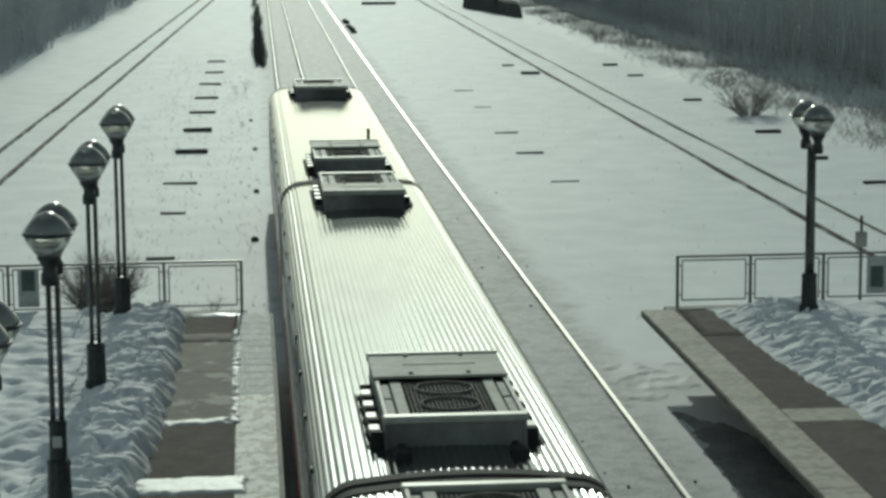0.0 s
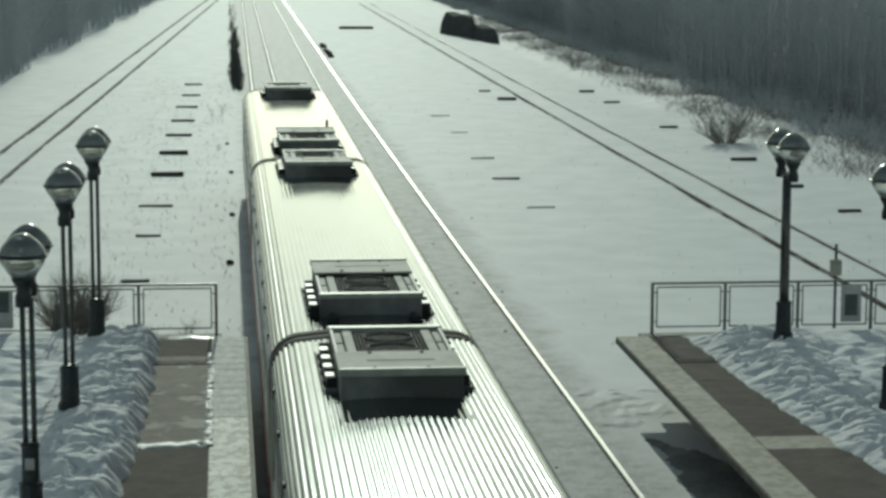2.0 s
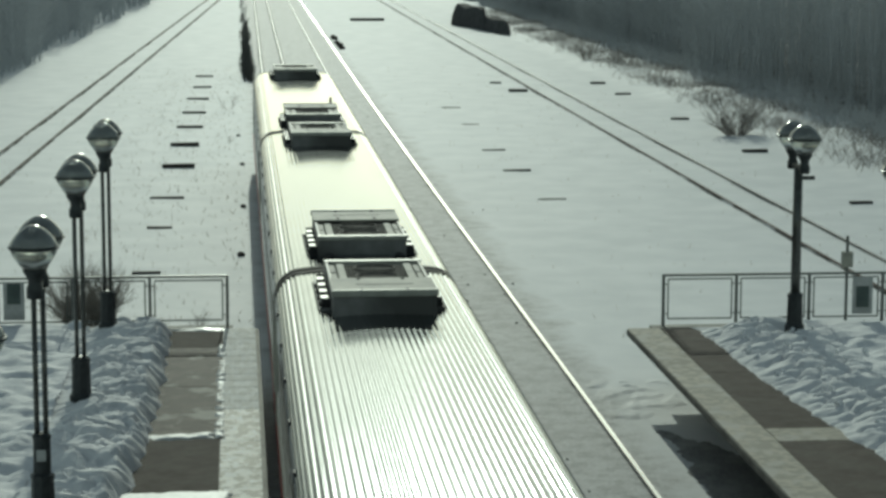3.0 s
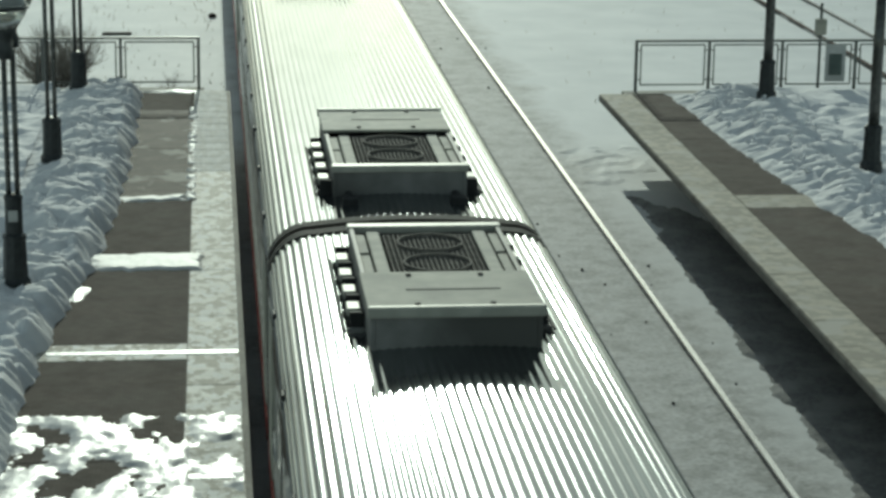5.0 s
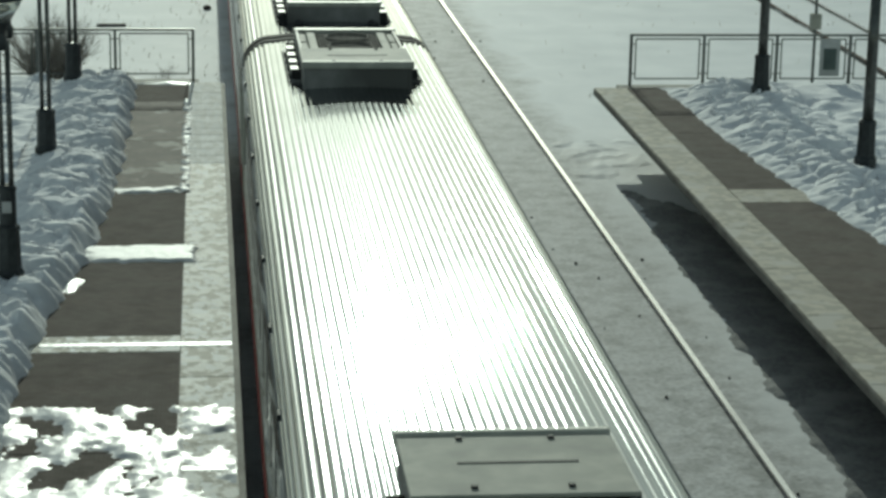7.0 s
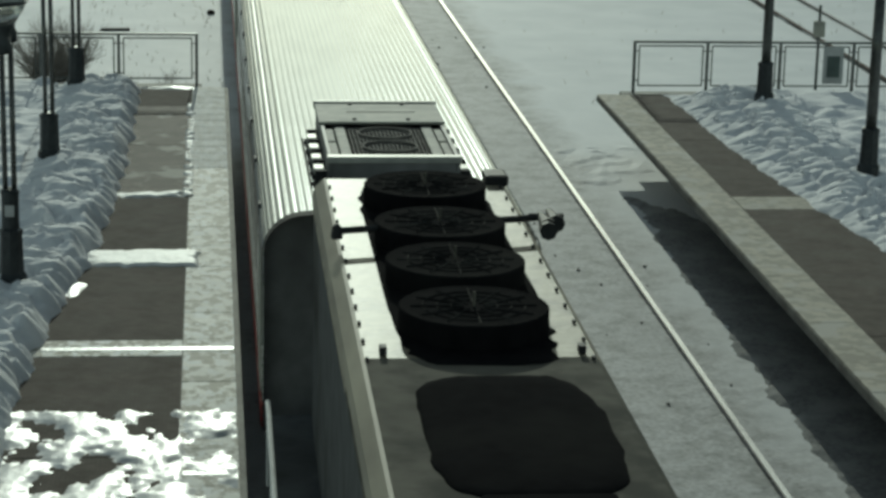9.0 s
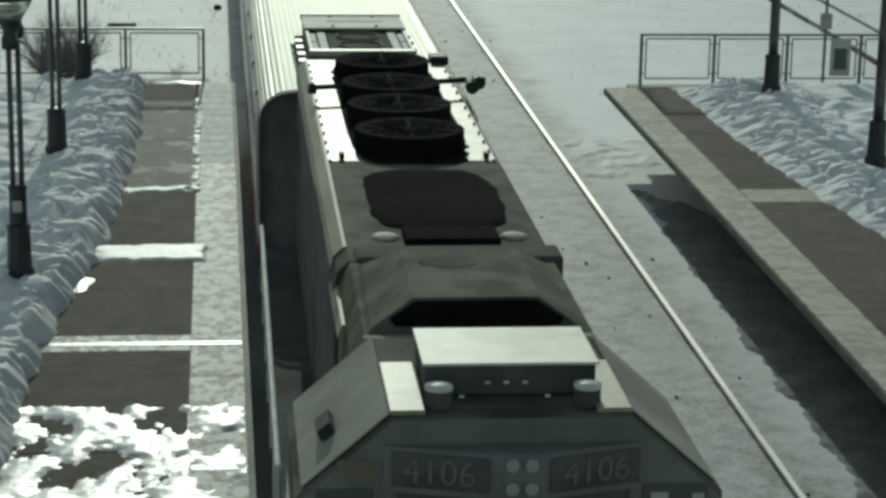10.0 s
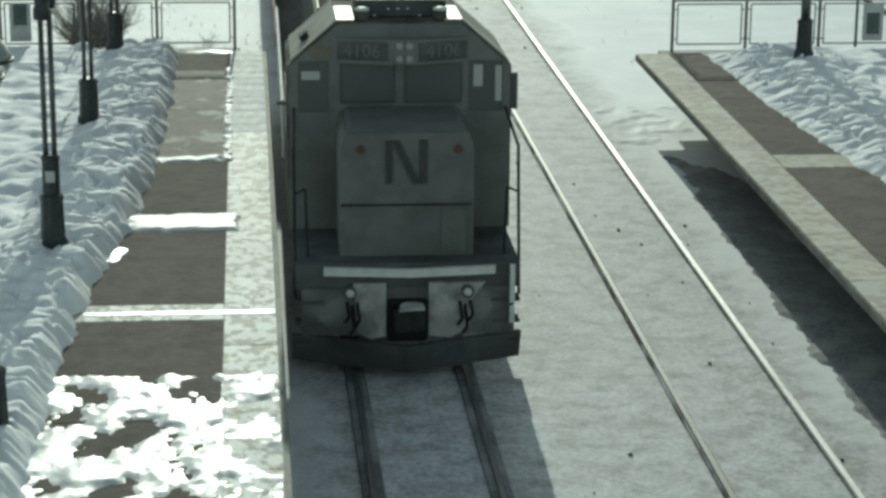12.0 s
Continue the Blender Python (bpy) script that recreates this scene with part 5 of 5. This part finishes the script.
    # pilot
    bar = prism(bmesh.new(), [[(-1.12, -18.78, 1.36), (-1.12, -18.7, 1.36), (-1.12, -18.7, 1.47), (-1.12, -18.78, 1.47)], [(0.06, -18.85, 1.34), (0.06, -18.77, 1.34), (0.06, -18.77, 1.45), (0.06, -18.85, 1.45)], [(1.2, -18.78, 1.36), (1.2, -18.7, 1.36), (1.2, -18.7, 1.47), (1.2, -18.78, 1.47)]])
    part("buffer_bar", bar, WHITE_BAR, c, "white painted bar across the pilot")
    pl = prism(bmesh.new(), [[(-1.42, -18.68, 1.2), (1.47, -18.68, 1.2), (1.47, -18.5, 1.2), (-1.42, -18.5, 1.2)], [(-1.42, -18.72, 0.5), (1.47, -18.72, 0.5), (1.47, -18.5, 0.5), (-1.42, -18.5, 0.5)]])
    p = part("pilot", pl, PILOT_GREY, c, "grey pilot plate")
    blade = []
    for k in range(9):
        x = -1.55 + 3.12 * k / 8
        v = 1 - abs(k - 4) / 4
        blade.append([(x, -18.5 - 0.4 * v, 0.1 - 0.09 * v), (x, -18.72 - 0.25 * v, 0.52 - 0.12 * v), (x, -18.6 - 0.25 * v, 0.52 - 0.12 * v), (x, -18.4 - 0.3 * v, 0.1 - 0.09 * v)])
    part("plough", prism(bmesh.new(), blade), LOCO_DARK, p, "black snow plough blade")
    for side, a, b in ((-1, -0.72, -0.28), (1, 0.3, 0.86)):
        shape = [(a, 1.24), (b, 1.24), (b, 0.5), ((a + b) / 2, 0.46), (a + 0.05, 0.56)] if side < 0 else [(a, 1.24), (b + 0.2, 1.24), (b + 0.02, 1.0), (b, 0.6), ((a + b) / 2, 0.46), (a, 0.5)]
        part("panel", prism(bmesh.new(), [[(x, y, z) for x, z in shape] for y in (-18.77, -18.69)]), PILOT_PALE, p, "pilot panel crusted with pale salt and snow")
    cp = bmesh.new()
    tube(cp, (0.05, -18.6, 0.85), (0.05, -19.0, 0.85), 0.13, 12)
    box(cp, -0.13, 0.22, -19.22, -18.98, 0.68, 1.0, 0.05), box(cp, -0.2, 0.0, -19.32, -19.1, 0.7, 0.98, 0.04)
    part("coupler", cp, DARK_METAL, p, "heavy knuckle coupler")
    part("coupler_snow", prism(bmesh.new(), [[(-0.18 * w + 0.04, -19.28 * 1 + 0.04 * (1 - w), z), (0.2 * w + 0.02, -19.2, z), (0.2 * w + 0.02, -18.95, z), (-0.14 * w + 0.04, -18.95, z)] for w, z in ((1.0, 0.99), (0.8, 1.015), (0.4, 1.03))]), PILOT_PALE, p, "snow caked on the coupler")
    part("coupler_pocket", boxed(-0.27, 0.29, -18.8, -18.7, 0.42, 1.02, 0.06), RUBBER, p)
    for x in (-0.77, 0.82):
        lamp = part("ditch_lamp", tube(bmesh.new(), (x, -18.86, 1.13), (x, -18.7, 1.13), 0.085, 16), LOCO_DARK, p, "round ditch lamp")
        part("lens", turned(bmesh.new(), [(0.06, 0.0), (0.05, 0.015), (0.03, 0.025), (0.005, 0.03)], 16), LENS, lamp, smooth=True).matrix_basis = pose(x, -18.862, 1.13, 90, 0, 0)
        h = bmesh.new()
        for k, (top, low) in enumerate(((0.98, 0.66), (0.94, 0.55), (0.99, 0.72))):
            q = x + (-0.1 + 0.07 * k) * (1 if x > 0 else -1)
            tube(h, (q, -18.78, top), (q + 0.03, -18.87, low + 0.1), 0.022, 6), tube(h, (q + 0.03, -18.87, low + 0.1), (q - 0.03, -18.84, low), 0.022, 6)
        part("air_hose", h, RUBBER, p)
    return c


HOOD_EDGE = mat("pale hood edge paint", (0.36, 0.33, 0.25), (0.22, 0.2, 0.155), 2, 0.5, gloss=0.2, stretch=(1, 0.3, 1), stain=(0.16, 0.15, 0.12), stain_scale=0.7)
SOOT2 = mat("worn black guard", (0.045, 0.043, 0.04), (0.02, 0.02, 0.019), 4, 0.9, gloss=0.04, stain=(0.1, 0.095, 0.083), stain_scale=2.5)
EMBLEM = mat("faded black emblem", (0.07, 0.073, 0.07), (0.055, 0.058, 0.055), 4, 0.8)
HEADLIGHT = glass("unlit headlight glass", (0.34, 0.345, 0.33), 0.2, 0.0)
LOCO_PALE2 = mat("grey cab roof paint", (0.34, 0.34, 0.3), (0.27, 0.27, 0.24), 3, 0.8, 0.0, gloss=0.1, stain=(0.2, 0.2, 0.18))
CAB_FRONT = mat("cab front paint", (0.19, 0.2, 0.19), (0.15, 0.157, 0.15), 3, 0.7, stain=(0.12, 0.122, 0.112))
NOSE_GREY = mat("dark grey nose paint", (0.165, 0.172, 0.166), (0.13, 0.136, 0.13), 3, 0.6, stain=(0.1, 0.1, 0.092))
PALE_LID = mat("cream lid paint", (0.68, 0.67, 0.56), (0.56, 0.55, 0.46), 3, 0.55, gloss=0.3, stain=(0.45, 0.44, 0.36), stain_scale=2)
DIGIT = mat("grey digits", (0.19, 0.2, 0.19), (0.14, 0.148, 0.14), 6, 0.6)
PANEL_GREEN = mat("greenish panel", (0.14, 0.155, 0.14), (0.115, 0.128, 0.115), 5, 0.5)
DULL_ORANGE = mat("dull orange plate", (0.2, 0.175, 0.135), (0.17, 0.15, 0.115), 5, 0.6)
WHITE_BAR = mat("dirty white bar", (0.72, 0.72, 0.68), (0.6, 0.6, 0.57), 5, 0.5)
PILOT_GREY = mat("salt grey pilot", (0.14, 0.14, 0.134), (0.08, 0.08, 0.076), 4, 0.6, stain=(0.24, 0.24, 0.23), stain_scale=2)
PILOT_PALE = mat("salt-crusted pilot panel", (0.5, 0.5, 0.47), (0.33, 0.33, 0.31), 4, 0.8, stain=(0.2, 0.2, 0.185), stain_scale=2.5, fixed=False)
loco = locomotive()


# ---- what moves ----
def motions():
    times = [0.5 * k for k in range(25)]
    for ob, behind in ((coaches[0], -2), (coaches[1], -1), (coaches[2], 0), (coaches[3], 1), (loco, -2)):
        walk(ob, [(t, pose(TRAIN_X if ob != loco else 0.08, joint(t) + behind * COACH_LENGTH, 0, 0, 0, 0 if ob != loco else -0.24)) for t in times])


motions()
